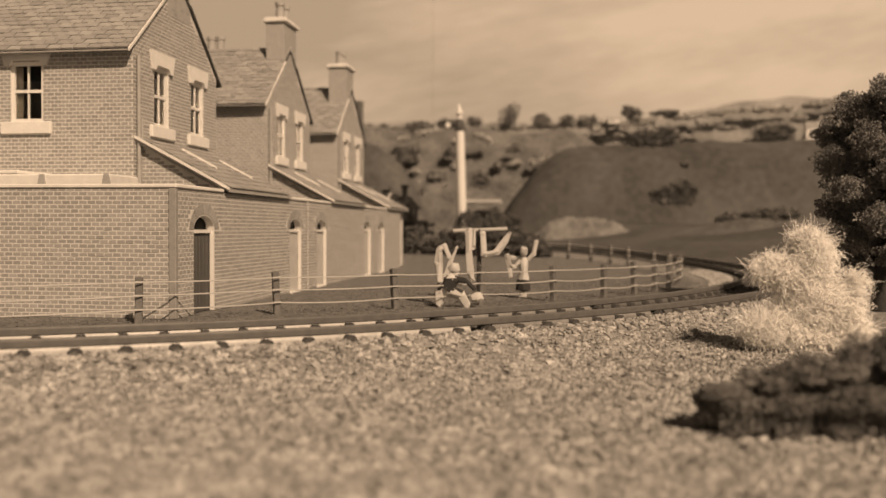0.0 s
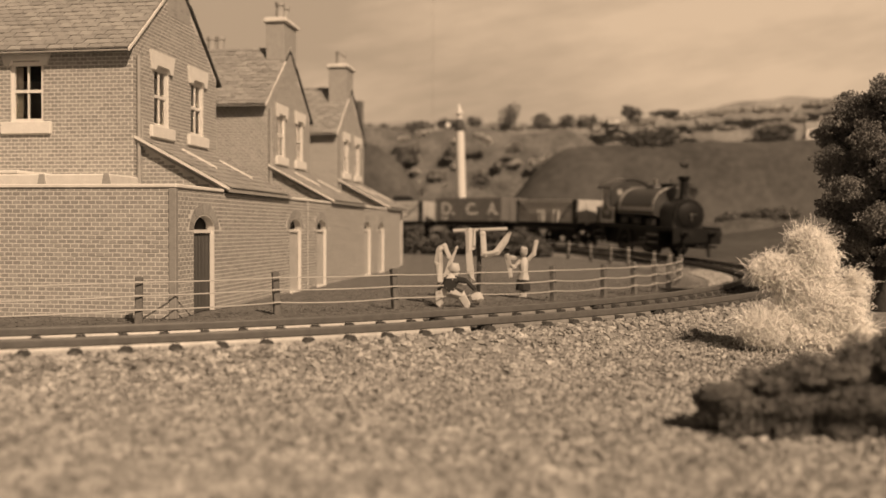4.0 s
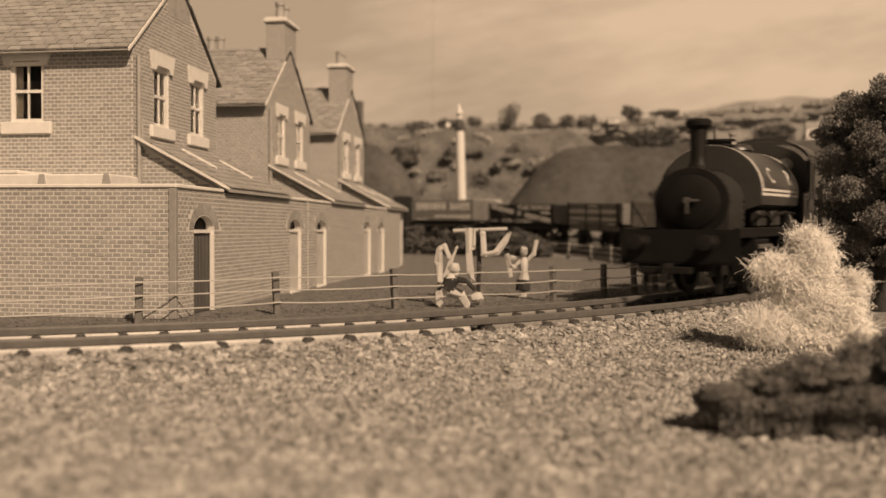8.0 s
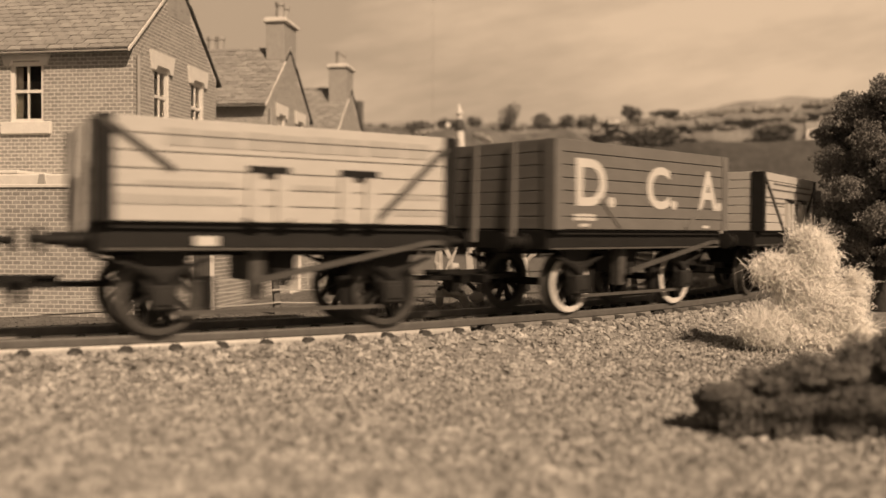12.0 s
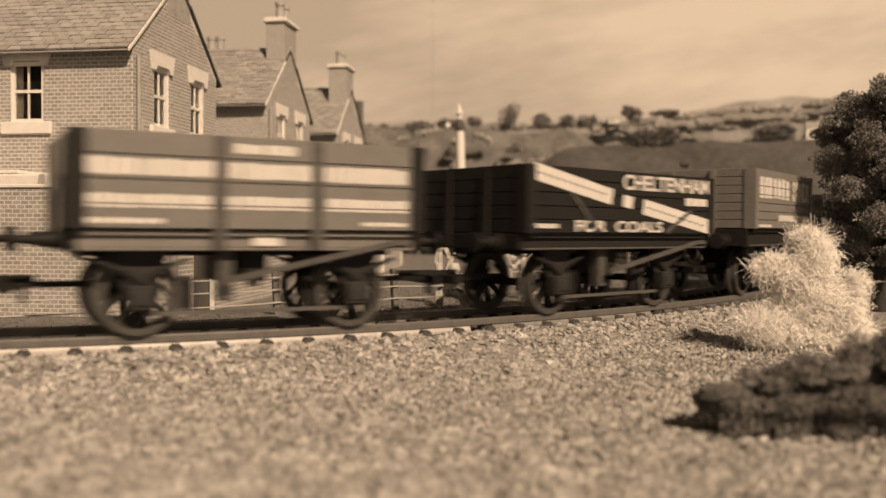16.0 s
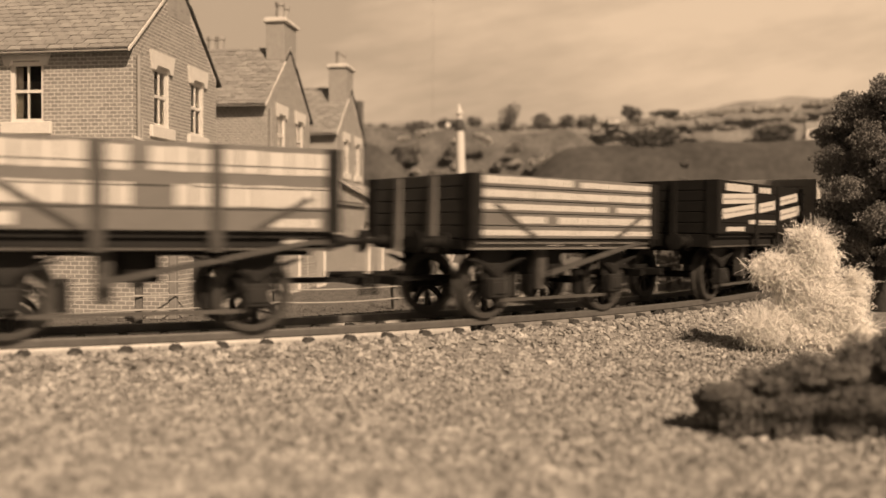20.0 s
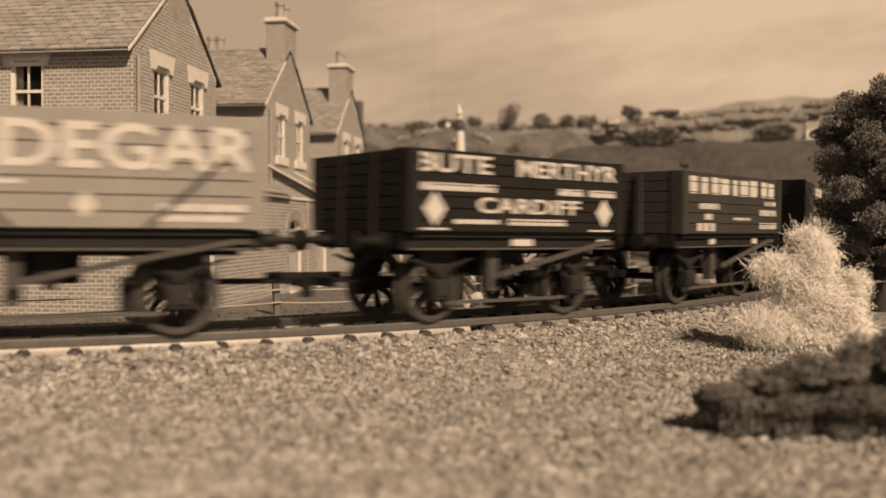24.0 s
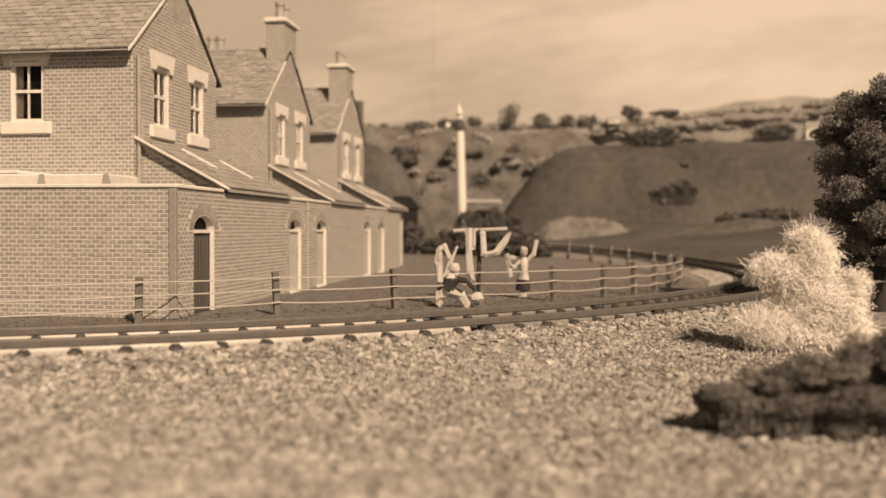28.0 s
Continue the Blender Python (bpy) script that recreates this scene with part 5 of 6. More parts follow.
    dict(label="dark grey open wagon with a bold white name line", length=52.6, top=29.3, floor=15.6, base=16.4, paint=WAGDEEP, corner=WAGDEEP, planks=6, gap=0.3,
         writing=((0.06, 0.96, 0.07, 0.36, 9), (0.82, 0.95, 0.42, 0.5, 3), (0.76, 0.96, 0.57, 0.68, 8), (0.76, 0.96, 0.8, 0.92, 6), (0.15, 0.34, 0.5, 0.6, 6), (0.2, 0.28, 0.67, 0.77, 2), (0.13, 0.3, 0.82, 0.96, 3), (0.48, 0.66, 0.72, 0.77, 7)), plates=((0.3, 0.35), (0.74, 0.79))),
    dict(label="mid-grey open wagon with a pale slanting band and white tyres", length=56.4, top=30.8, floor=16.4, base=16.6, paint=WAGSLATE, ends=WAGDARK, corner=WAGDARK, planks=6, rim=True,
         bands=((0.03, 0.12, 0.99, 0.92, 2.6, WAGSOFT),), writing=((0.42, 0.97, 0.07, 0.25, 10), (0.82, 0.96, 0.4, 0.52, 5), (0.2, 0.36, 0.72, 0.84, 4), (0.44, 0.66, 0.72, 0.84, 5), (0.02, 0.22, 0.92, 0.97, 6), (0.08, 0.2, 0.16, 0.24, 5), (0.28, 0.38, 0.36, 0.44, 3), (0.6, 0.78, 0.58, 0.7, 5)), plates=()),
]


def locomotive():
    e = thing("steam_locomotive", "small dark saddle-tank steam engine with pale lining", "locomotive")
    old = (-43.2, -37.9, -20.0, -18.6, -9.5, 11.0, 26.4, 39.0, 42.6, 53.6)
    real = (-43.4, -36.8, -18.3, -16.5, -7.8, 10.4, 22.4, 36.0, 39.2, 44.8)

    def lp(name, bm, material, parent, label="", smooth=False):
        """A part of the engine, brought from drawing lengths to the model's own proportions."""
        for v in bm.verts:
            v.co.x = float(np.interp(v.co.x, old, real))
            v.co.y *= 1.05
            if v.co.z > 17:
                v.co.z = 17 + (v.co.z - 17) * 0.955
            if v.co.z > 9 and v.co.x > -27:
                v.co.z -= 0.014 * (v.co.x + 27)
        return part(name, bm, material, parent, label, smooth)

    bm = B()
    box(bm, -42, 53.5, -13.5, 13.5, 16.3, 17.0)
    box(bm, -42, 53.5, 12.6, 13.7, 15.6, 18.0, 0.15)
    box(bm, -42, 53.5, -13.7, -12.6, 15.6, 18.0, 0.15)
    lp("running_plate", bm, LOCODARK, e, "long running plate")
    for y in (7.0, -7.0):
        bm = B()
        box(bm, -40, 52, y - 0.5, y + 0.5, 5.4, 16.2)
        lp("frame", bm, IRON, e)
    bm = B()
    box(bm, -37, 50, -6.4, 6.4, 6.5, 16.2)
    lp("motor_block", bm, IRON, e)
    for x, s in ((53.6, 1), (-42.1, -1)):
        bm = B()
        box(bm, x - 0.9, x + 0.9, -14, 14, 9.0, 17.6, 0.25)
        lp("buffer_beam", bm, LOCODARK, e)
        for y in (8.4, -8.4):
            put("buffer", BUFFER, e, (44.8 if s > 0 else -42.0) + s * 0.8, y, 13.6, 0 if s > 0 else 180)
        put("coupling", COUPLING, e, 44.8 if s > 0 else -42.0, 0, 0, 0 if s > 0 else 180)
    # saddle tank with flat lower sides
    prof = [(-12.6, 24.0)] + [(-12.8 * math.cos(math.pi * i / 24), 27.4 + 12.8 * math.sin(math.pi * i / 24)) for i in range(25)] + [(12.6, 24.0), (9.0, 22.6), (-9.0, 22.6)]
    bm = B()
    prism(bm, prof, -18.6, 26.4, "yz")
    bmesh.ops.bevel(bm, geom=[ed for ed in bm.edges if abs(ed.verts[0].co.x - ed.verts[1].co.x) < 1e-4 and ed.verts[0].co.z > 23 and ed.calc_face_angle(0) > 1.0], offset=0.5, segments=2, affect="EDGES", profile=0.6)
    tank = lp("saddle_tank", bm, LOCO, e, "rounded dark saddle tank", smooth=True)
    for x0 in (24.2, -17.6):
        for dx in (0.0, 1.25):
            bm = B()
            rings = []
            for i in range(31):
                a = math.pi * i / 30
                rings.append([bm.verts.new((x0 + dx + t, -(12.8 + o) * math.cos(a), 27.4 + (12.8 + o) * math.sin(a))) for t, o in ((0, -0.1), (0, 0.1), (0.75, 0.1), (0.75, -0.1))])
            for p, q in zip(rings, rings[1:]):
                for i in range(4):
                    bm.faces.new((p[i], p[(i + 1) % 4], q[(i + 1) % 4], q[i]))
            lp("lining", bm, LETTER, tank, "pale painted lining", smooth=True)
    for z in (26.4, 27.6):
        for s in (1, -1):
            bm = B()
            box(bm, -17.6, 26.0, s * 12.8 - 0.09, s * 12.8 + 0.09, z, z + 0.7)
            lp("lining", bm, LETTER, tank, "pale painted lining")
    for text, x in (("C", 12.4), ("R", -5.4)):
        cu = bpy.data.curves.new("lettering", "FONT")
        cu.body, cu.extrude, cu.size = text, 0.02, 1.0
        ob = new("lettering", cu)
        me = bpy.data.meshes.new_from_object(ob.evaluated_get(bpy.context.evaluated_depsgraph_get()))
        bpy.data.objects.remove(ob)
        co = np.array([v.co[:] for v in me.vertices])
        c0, c1 = co.min(0), co.max(0)
        co = (co - c0) / (c1 - c0)
        for v, p in zip(me.vertices, co):
            a = math.radians(12 + 20 * p[1])
            r = 12.75 + 0.14 * p[2]
            v.co = Vector((1.05 * x - 4.2 * p[0], 1.05 * r * math.cos(a), 17 + 0.955 * (10.4 + r * math.sin(a)) - 0.014 * (1.05 * x + 27))) * U
        me.materials.clear()
        me.materials.append(LETTER)
        t = new("lettering", me)
        t.parent = tank
        tagged(t, "pale serif initial")
    bm = B()
    lathe(bm, [(4.2, 0.0), (4.2, 0.5), (3.6, 0.6), (3.6, 1.4), (4.4, 1.5), (4.4, 2.1), (0, 2.4)], (17.5, 0, 40.1), seg=20)
    lp("filler_cap", bm, LOCODARK, tank, smooth=True)
    bm = B()
    cyl(bm, (20.5, 0, 42), (22.0, 0, 45.5), 0.25, seg=6)
    lp("filler_handle", bm, IRON, tank)
    bm = B()
    lathe(bm, [(5.2, 0.0), (5.0, 0.8), (4.2, 1.5), (2.4, 1.9), (0, 2.0)], (2.0, 0, 39.9), seg=22)
    dome = lp("dome", bm, LOCO, tank, "low dark safety-valve dome", smooth=True)
    for x in (0.8, 3.2):
        bm = B()
        lathe(bm, [(0.8, 0), (0.55, 0.6), (0.5, 3.0), (0.8, 3.2), (0.8, 3.8), (0, 3.9)], (x, 0, 41.2), seg=10)
        lp("safety_valve", bm, BRASS, dome, smooth=True)
    bm = B()
    lathe(bm, [(0.9, 0), (0.6, 0.5), (0.6, 1.8), (1.1, 2.0), (1.1, 3.0), (0.5, 3.6), (0, 3.7)], (-23.5, 5.5, 33.6), seg=12)
    lp("whistle", bm, BRASS, e, "small brass whistle", smooth=True)
    for y in (8.6, -8.6):
        bm = B()
        box(bm, 47.5, 49.2, y - 0.7, y + 0.7, 1.2, 12.0, 0.15)
        lp("guard_iron", bm, IRON, e)
    # boiler, smokebox and chimney
    bm = B()
    cyl(bm, (-20, 0, 25), (27, 0, 25), 8.6, seg=32)
    lp("boiler", bm, LOCODARK, e, smooth=True)
    prof = [(-8.8, 17.2)] + [(-8.8 * math.cos(math.pi * i / 20), 24.6 + 8.8 * math.sin(math.pi * i / 20)) for i in range(21)] + [(8.8, 17.2)]
    bm = B()
    prism(bm, prof, 26.6, 39.0, "yz")
    smoke = lp("smokebox", bm, SMOKEBOX, e, "round-topped black smokebox", smooth=True)
    bm = B()
    lathe(bm, [(9.0, 0.0), (9.0, 1.1), (8.1, 1.2), (7.2, 1.2), (7.0, 1.9), (5.5, 2.6), (2.5, 3.1), (0, 3.3)], (38.6, 0, 24.5), (1, 0, 0), 32)
    lp("smokebox_door", bm, LOCODARK, smoke, smooth=True)
    bm = B()
    cyl(bm, (42, 0, 25), (42.6, 0, 25), 0.9, seg=12)
    box(bm, 42.2, 42.7, -0.3, 0.3, 21.5, 25.0)
    box(bm, 42.2, 42.7, 0.0, 2.8, 24.7, 25.3)
    lp("door_dart", bm, DULLSTEEL, smoke)
    for i in range(5):
        bm = B()
        lathe(bm, [(0.45, 0), (0.3, 0.35), (0, 0.4)], (27.4, 8.8, 18.5 + i * 1.6), (0, 1, 0), 8)
        lp("rivet", bm, LOCODARK, smoke)
    for i in range(15):
        t = math.pi * i / 14
        bm = B()
        lathe(bm, [(0.4, 0), (0.28, 0.3), (0, 0.36)], (38.0, -8.75 * math.cos(t), 24.6 + 8.75 * math.sin(t)), (0, -math.cos(t), math.sin(t)), 8)
        lp("rivet", bm, SMOKEBOX, smoke)
    bm = B()
    lathe(bm, [(4.6, 0.0), (3.0, 1.2), (2.3, 2.6), (2.0, 4.4), (2.15, 11.0), (2.6, 11.3), (3.3, 11.9), (3.4, 12.9), (2.8, 13.6), (1.8, 13.6), (1.7, 9.0), (0, 9.0)], (31.0, 0, 30.7), seg=24)
    part("chimney", bm, LOCODARK, e, "tall black flared chimney", smooth=True)
    bm = B()
    box(bm, -20, -6, -9.5, 9.5, 17.2, 25.0, 0.8)
    prism(bm, [(-10.6, 24.5)] + [(-10.6 * math.cos(math.pi * i / 20), 25.4 + 10.6 * math.sin(math.pi * i / 20)) for i in range(21)] + [(10.6, 24.5)], -26.3, -18.8, "yz")
    lp("firebox", bm, LOCO, e, smooth=True)
    for s in (1, -1):
        for x in (20.0, 4.0, -12.0):
            bm = B()
            box(bm, x - 4.2, x + 4.2, s * 10.6 - 1.4, s * 10.6 + 1.4, 17.8, 22.4, 0.6)
            lp("splasher", bm, SMOKEBOX, e)
        bm = B()
        pts = [(26.0, 21.0), (18.0, 21.4), (12.0, 19.4), (6.0, 21.4), (-4.0, 22.0), (-16.0, 21.6)]
        for (xa, za), (xb, zb) in zip(pts, pts[1:]):
            cyl(bm, (xa, s * 12.2, za), (xb, s * 12.2, zb), 0.45, seg=8)
        lp("pipe", bm, LOCODARK, e, smooth=True)
        # cylinder
        bm = B()
        lathe(bm, [(0, 0), (3.3, 0), (3.3, 0.7), (2.9, 0.8), (2.9, 11.4), (3.3, 11.5), (3.3, 12.3), (0, 12.3)], (22.7, s * 11.6, 8.4), (1, 0, 0), 20)
        c = lp("cylinder", bm, LOCODARK, e, smooth=True)
        bm = B()
        box(bm, 23.2, 34.6, s * 11.0 - 3.0, s * 11.0 + 3.0, 11.4, 15.0, 0.3)
        lp("valve_chest", bm, LOCODARK, c)
        # two pale strips added as the highlights on chest and cylinder cladding
        for z, t in ((12.8, 1.0), (8.2, 1.5)):
            bm = B()
            box(bm, 23.0, 34.8, s * 14.5 - 0.25, s * 14.5 + 0.25, z, z + t, 0.1)
            lp("trim", bm, HIGHLIGHT, c)
        bm = B()
        for z in (6.6, 10.3):
            box(bm, 8.5, 22.8, s * 12.0 - 0.7, s * 12.0 + 0.7, z, z + 0.7)
        lp("slide_bar", bm, ROD, e, "pair of dull steel slide bars")
    # cab
    outline = [(-20.0, 17.6), (-20.0, 27.0), (-20.3, 27.6), (-21.0, 28.0), (-24.6, 28.1), (-26.0, 28.5), (-26.8, 29.2), (-27.2, 30.2), (-27.4, 31.6), (-27.4, 38.0), (-27.8, 38.6),
               (-33.6, 38.6), (-34.0, 38.0), (-34.0, 31.6), (-34.1, 30.2), (-34.5, 29.2), (-35.2, 28.5), (-36.6, 28.1), (-37.5, 27.7), (-37.9, 27.0), (-37.9, 17.6)]
    cx, cz = -29.0, 24.0
    for s in (1, -1):
        bm = B()
        prism(bm, outline, s * 13.2 - 0.4, s * 13.2 + 0.4, "xz")
        side = lp("cab_side", bm, LOCO, e, "cab side sheet with cut-out and lining")
        for inset in (0.35, 1.55):
            inner = []
            n = len(outline)
            for i in range(n):
                p, c, q = (Vector(outline[j % n]) for j in (i - 1, i, i + 1))
                d0, d1 = (c - p).normalized(), (q - c).normalized()
                n0, n1 = Vector((-d0.y, d0.x)), Vector((-d1.y, d1.x))
                m = (n0 + n1).normalized()
                m = m / max(0.5, m.dot(n0))
                inner.append((c + m * inset, c + m * (inset + 0.75)))
            bm = B()
            ring = [[bm.verts.new((v.x, s * 13.2 + s * (0.4 + o), v.y)) for v, o in ((a, -0.02), (a, 0.12), (b, 0.12), (b, -0.02))] for a, b in inner]
            for i in range(n):
                a, b = ring[i], ring[(i + 1) % n]
                for j in range(4):
                    bm.faces.new((a[j], a[(j + 1) % 4], b[(j + 1) % 4], b[j]))
            lp("lining", bm, LETTER, side, "pale painted lining")
        bm = B()
        pts = [(-29.0 + 3.4 * math.cos(2 * math.pi * i / 24), 24.4 + 1.9 * math.sin(2 * math.pi * i / 24)) for i in range(24)]
        prism(bm, pts, s * 13.6 - 0.1, s * 13.6 + 0.16, "xz")
        lp("works_plate", bm, BRASS, side, "oval brass works plate")
    top = [(-13.6, 38.4)] + [(13.6 * math.sin(t), 38.4 + 5.6 * (math.cos(t) - math.cos(1.25)) / (1 - math.cos(1.25))) for t in np.linspace(-1.25, 1.25, 17)] + [(13.6, 38.4)]
    bm = B()
    sheet = [(-13.0, 17.4)] + [(y * 0.95, z - 0.3) for y, z in top] + [(13.0, 17.4)]
    prism(bm, sheet, -27.0, -26.3, "yz")
    front = lp("cab_front", bm, LOCO, e, "arched cab front sheet")
    for y in (7.2, -7.2):
        bm = B()
        lathe(bm, [(2.1, 0), (2.1, 0.5), (1.5, 0.5), (1.5, 0.2), (0, 0.2)], (-26.4, y, 37.0), (1, 0, 0), 18)
        rim = lp("spectacle", bm, BRASS, front, "round spectacle window")
        bm = B()
        cyl(bm, (-26.1, y, 37.0), (-26.0, y, 37.0), 1.5, seg=18)
        lp("pane", bm, CURTAIN, rim)
    arch = [(13.9 * math.sin(t), 39.0 + 5.8 * (math.cos(t) - math.cos(1.25)) / (1 - math.cos(1.25))) for t in np.linspace(-1.25, 1.25, 17)]
    bm = B()
    prism(bm, arch + [(y * 1.02, z + 0.8) for y, z in reversed(arch)], -41.2, -26.0, "yz")
    lp("roof", bm, LOCO, e, "curved overhanging cab roof", smooth=True)
    bm = B()
    box(bm, -42.6, -38.4, -12.6, 12.6, 17.4, 27.6, 0.3)
    lp("bunker", bm, LOCODARK, e)
    for s in (1, -1):
        bm = B()
        box(bm, -39.5, -33.0, s * 12.2 - 0.3, s * 12.2 + 0.3, 7.6, 16.0)
        step = lp("step_plate", bm, LOCODARK, e)
        for z in (8.4, 12.4):
            bm = B()
            box(bm, -39.7, -32.8, s * 12.4, s * 15.0, z, z + 0.7)
            lp("footstep", bm, DULLSTEEL, step, "worn bright footstep")
    for x in (15.0, -15.0):
        ax = wheelset(e, x, DRIVE_R, DRIVE_WHEEL)
        for s in (1, -1):
            bm = B()
            a = 0 if s > 0 else math.pi / 2
            px, pz = 4.2 * math.cos(a), 4.2 * math.sin(a)
            cyl(bm, (px, s * 9.6, pz), (px, s * 12.6, pz), 0.8, seg=10)
            part("crank_pin", bm, DULLSTEEL, ax)
    for s in (1, -1):
        bm = B()
        h = 15.0
        outer = [(h + 2.0, -0.7), (h + 1.0, -1.3), (h - 1.0, -1.3), (h - 2.0, -0.6)]
        prism(bm, [(-x, z) for x, z in outer] + [(x, z) for x, z in outer[::-1]] + [(x, -z) for x, z in outer] + [(-x, -z) for x, z in outer[::-1]], s * 10.9 - 0.4, s * 10.9 + 0.4, "xz")
        rod = part("coupling_rod", bm, ROD, e, "steel coupling rod between the wheels")
        cranked.append((rod, 0 if s > 0 else math.pi / 2))
        bm = B()
        box(bm, 0, 26.5, s * 12.1 - 0.4, s * 12.1 + 0.4, -0.6, 0.6)
        lathe(bm, [(0, -0.4), (1.4, -0.4), (1.4, 0.4), (0, 0.4)], (0, s * 12.1, 0), (0, 1, 0), 14)
        con = part("connecting_rod", bm, ROD, e, "steel connecting rod to the cylinder")
        cranked.append((con, 10 if s > 0 else 10 + math.pi / 2))
    return e
# ---- fence round the lawn: posts with three wires
fence = thing("wire_fence", "low fence of dark wooden posts and three pale wires", "fence")
FENCE = [(-82, 262), (-75, 254), (-67.4, 247), (-59.8, 240), (-52.5, 243), (-46.5, 247), (-40.8, 253), (-35.7, 257), (-31.9, 260), (-28.5, 262), (-25.2, 263),
         (-19, 263), (-12, 263), (-5, 263), (2, 262), (10.5, 262), (15.5, 262), (20.5, 262), (26, 262), (31, 261), (36, 260)]
posts = []
bm = B()
box(bm, -0.86, 0.86, -0.86, 0.86, -0.14, 0.14, 0.05)
TIE = mesh_of("wire_tie", bm, WIRE)
rng = random.Random(7)
for a, r in FENCE:
    x, y = CX + r * math.cos(radians(a)), CY + r * math.sin(radians(a))
    z = float(ground_z(np.array([x]), np.array([y]))[0])
    posts.append((x, y, z))
    bm = B()
    box(bm, -0.78, 0.78, -0.78, 0.78, -1.5, 10.4 + rng.uniform(-0.4, 0.4), 0.18)
    p = part("post", bm, FENCEWOOD, fence, "weathered dark wooden post")
    for k in (3.0, 6.0, 8.9):
        tie = new("wire_tie", TIE)
        tie.parent = p
        tie.location = (0, 0, k * U)
    p.matrix_basis = pose(x * U, y * U, z * U, rng.uniform(-3, 3), rng.uniform(-5, 2), a + rng.uniform(-12, 12))
for h in (3.0, 6.0, 8.9):
    bm = B()
    pts = []
    for (x0, y0, z0), (x1, y1, z1) in zip(posts, posts[1:]):
        n = 6
        sag = rng.uniform(0.1, 0.5)
        out = Vector((x0 - CX, y0 - CY, 0)).normalized() * 1.0
        pts += [Vector((x0 + (x1 - x0) * i / n, y0 + (y1 - y0) * i / n, z0 + h + (z1 - z0) * i / n - sag * 4 * (i / n) * (1 - i / n))) + out for i in range(n)]
    ring = []
    for i, p in enumerate(pts):
        d = (pts[min(i + 1, len(pts) - 1)] - pts[max(i - 1, 0)]).to_track_quat("Z", "Y")
        ring.append([bm.verts.new(p + d @ Vector((0.17 * math.cos(k * 1.2566), 0.17 * math.sin(k * 1.2566), 0))) for k in range(5)])
    for p, q in zip(ring, ring[1:]):
        for k in range(5):
            bm.faces.new((p[k], p[(k + 1) % 5], q[(k + 1) % 5], q[k]))
    part("wire", bm, WIRE, fence)

# ---- tall white signal post behind the line
sig = thing("signal_post", "tall white post with dark band and finial", "post", pose(16 * U, 722 * U, -0.8 * U, 0, -1.6, 0))
bm = B()
cyl(bm, (0, 0, 17), (0, 0, 97), 4.0, 3.6, 18)
part("shaft", bm, PAINT, sig, "white-painted shaft", smooth=True)
bm = B()
cyl(bm, (0, 0, -6), (0, 0, 17), 4.4, 4.1, 18)
part("base", bm, TARRED, sig, smooth=True)
bm = B()
lathe(bm, [(3.7, 97), (4.4, 98), (4.4, 104), (3.4, 106), (2.6, 107), (0, 107)], seg=18)
part("cap", bm, BOARD, sig, smooth=True)
bm = B()
lathe(bm, [(2.4, 107), (1.6, 109), (3.0, 111.5), (1.8, 114), (0.9, 118), (0, 120)], seg=14)
part("finial", bm, PAINT, sig, smooth=True)
bm = B()
cyl(bm, (-3, 0, 102), (-10, 0, 102), 0.8, seg=8)
br = part("bracket", bm, IRON, sig)
bm = B()
lathe(bm, [(0, -2), (2.0, -1.4), (2.4, 0), (2.0, 1.4), (0, 2)], (-9.6, 0, 102), (0, 1, 0), 14)
part("lamp_case", bm, PAINT, br, smooth=True)


# ---- washing on the lawn and the painted figures by it
def tube(bm, pts, radii, seg=8):
    for (p, q), (a, b) in zip(zip(pts, pts[1:]), zip(radii, radii[1:])):
        cyl(bm, p, q, a, b, seg)
    for p, r in zip(pts, radii):
        ball(bm, p, (r, r, r), seg)


def ball(bm, c, r, seg=8):
    m = Matrix.Translation(c) @ Matrix.Diagonal((*r, 1))
    bmesh.ops.create_uvsphere(bm, u_segments=seg, v_segments=max(4, seg // 2 + 1), radius=1, matrix=m)


line = thing("clothes_post", "wooden drying post with a cross bar", "clothes post", at(10.5, 256, -4.1, 4))
bm = B()
cyl(bm, (0, 0, -1), (0, 0, 20.6), 0.75, 0.6, 8)
part("post", bm, DARKWOOD, line)
bm = B()
cyl(bm, (-7.6, 0, 20.0), (8.2, 0, 20.6), 0.55, seg=8)
part("cross_bar", bm, PALEBOARD, line, "pale cross bar")
bm = B()
cyl(bm, (-3.5, 0.3, 20.1), (0, 0.3, 15.5), 0.3, seg=6)
part("brace", bm, DARKWOOD, line)


def crumple(bm, seed, amount):
    """Uneven folds: every point moved a little."""
    rng = random.Random(seed)
    for v in bm.verts:
        n = noise.noise_vector(v.co * 0.9 + Vector((seed, 0, 0)))
        v.co += n * amount + Vector((rng.uniform(-1, 1), rng.uniform(-1, 1), rng.uniform(-1, 1))) * amount * 0.25


def garment(label, x, y, z, shape, rz=0):
    ob = thing("hanging_garment", label, "laundry", at(x, y, z, rz), group="washing on the line")
    bm = B()
    for pts, r in shape:
        tube(bm, pts, [q * 0.72 for q in r], 8)
    bmesh.ops.scale(bm, vec=(1, 0.55, 1), verts=bm.verts[:])
    crumple(bm, len(label), 0.7)
    part("cloth", bm, CLOTH, ob, smooth=True)


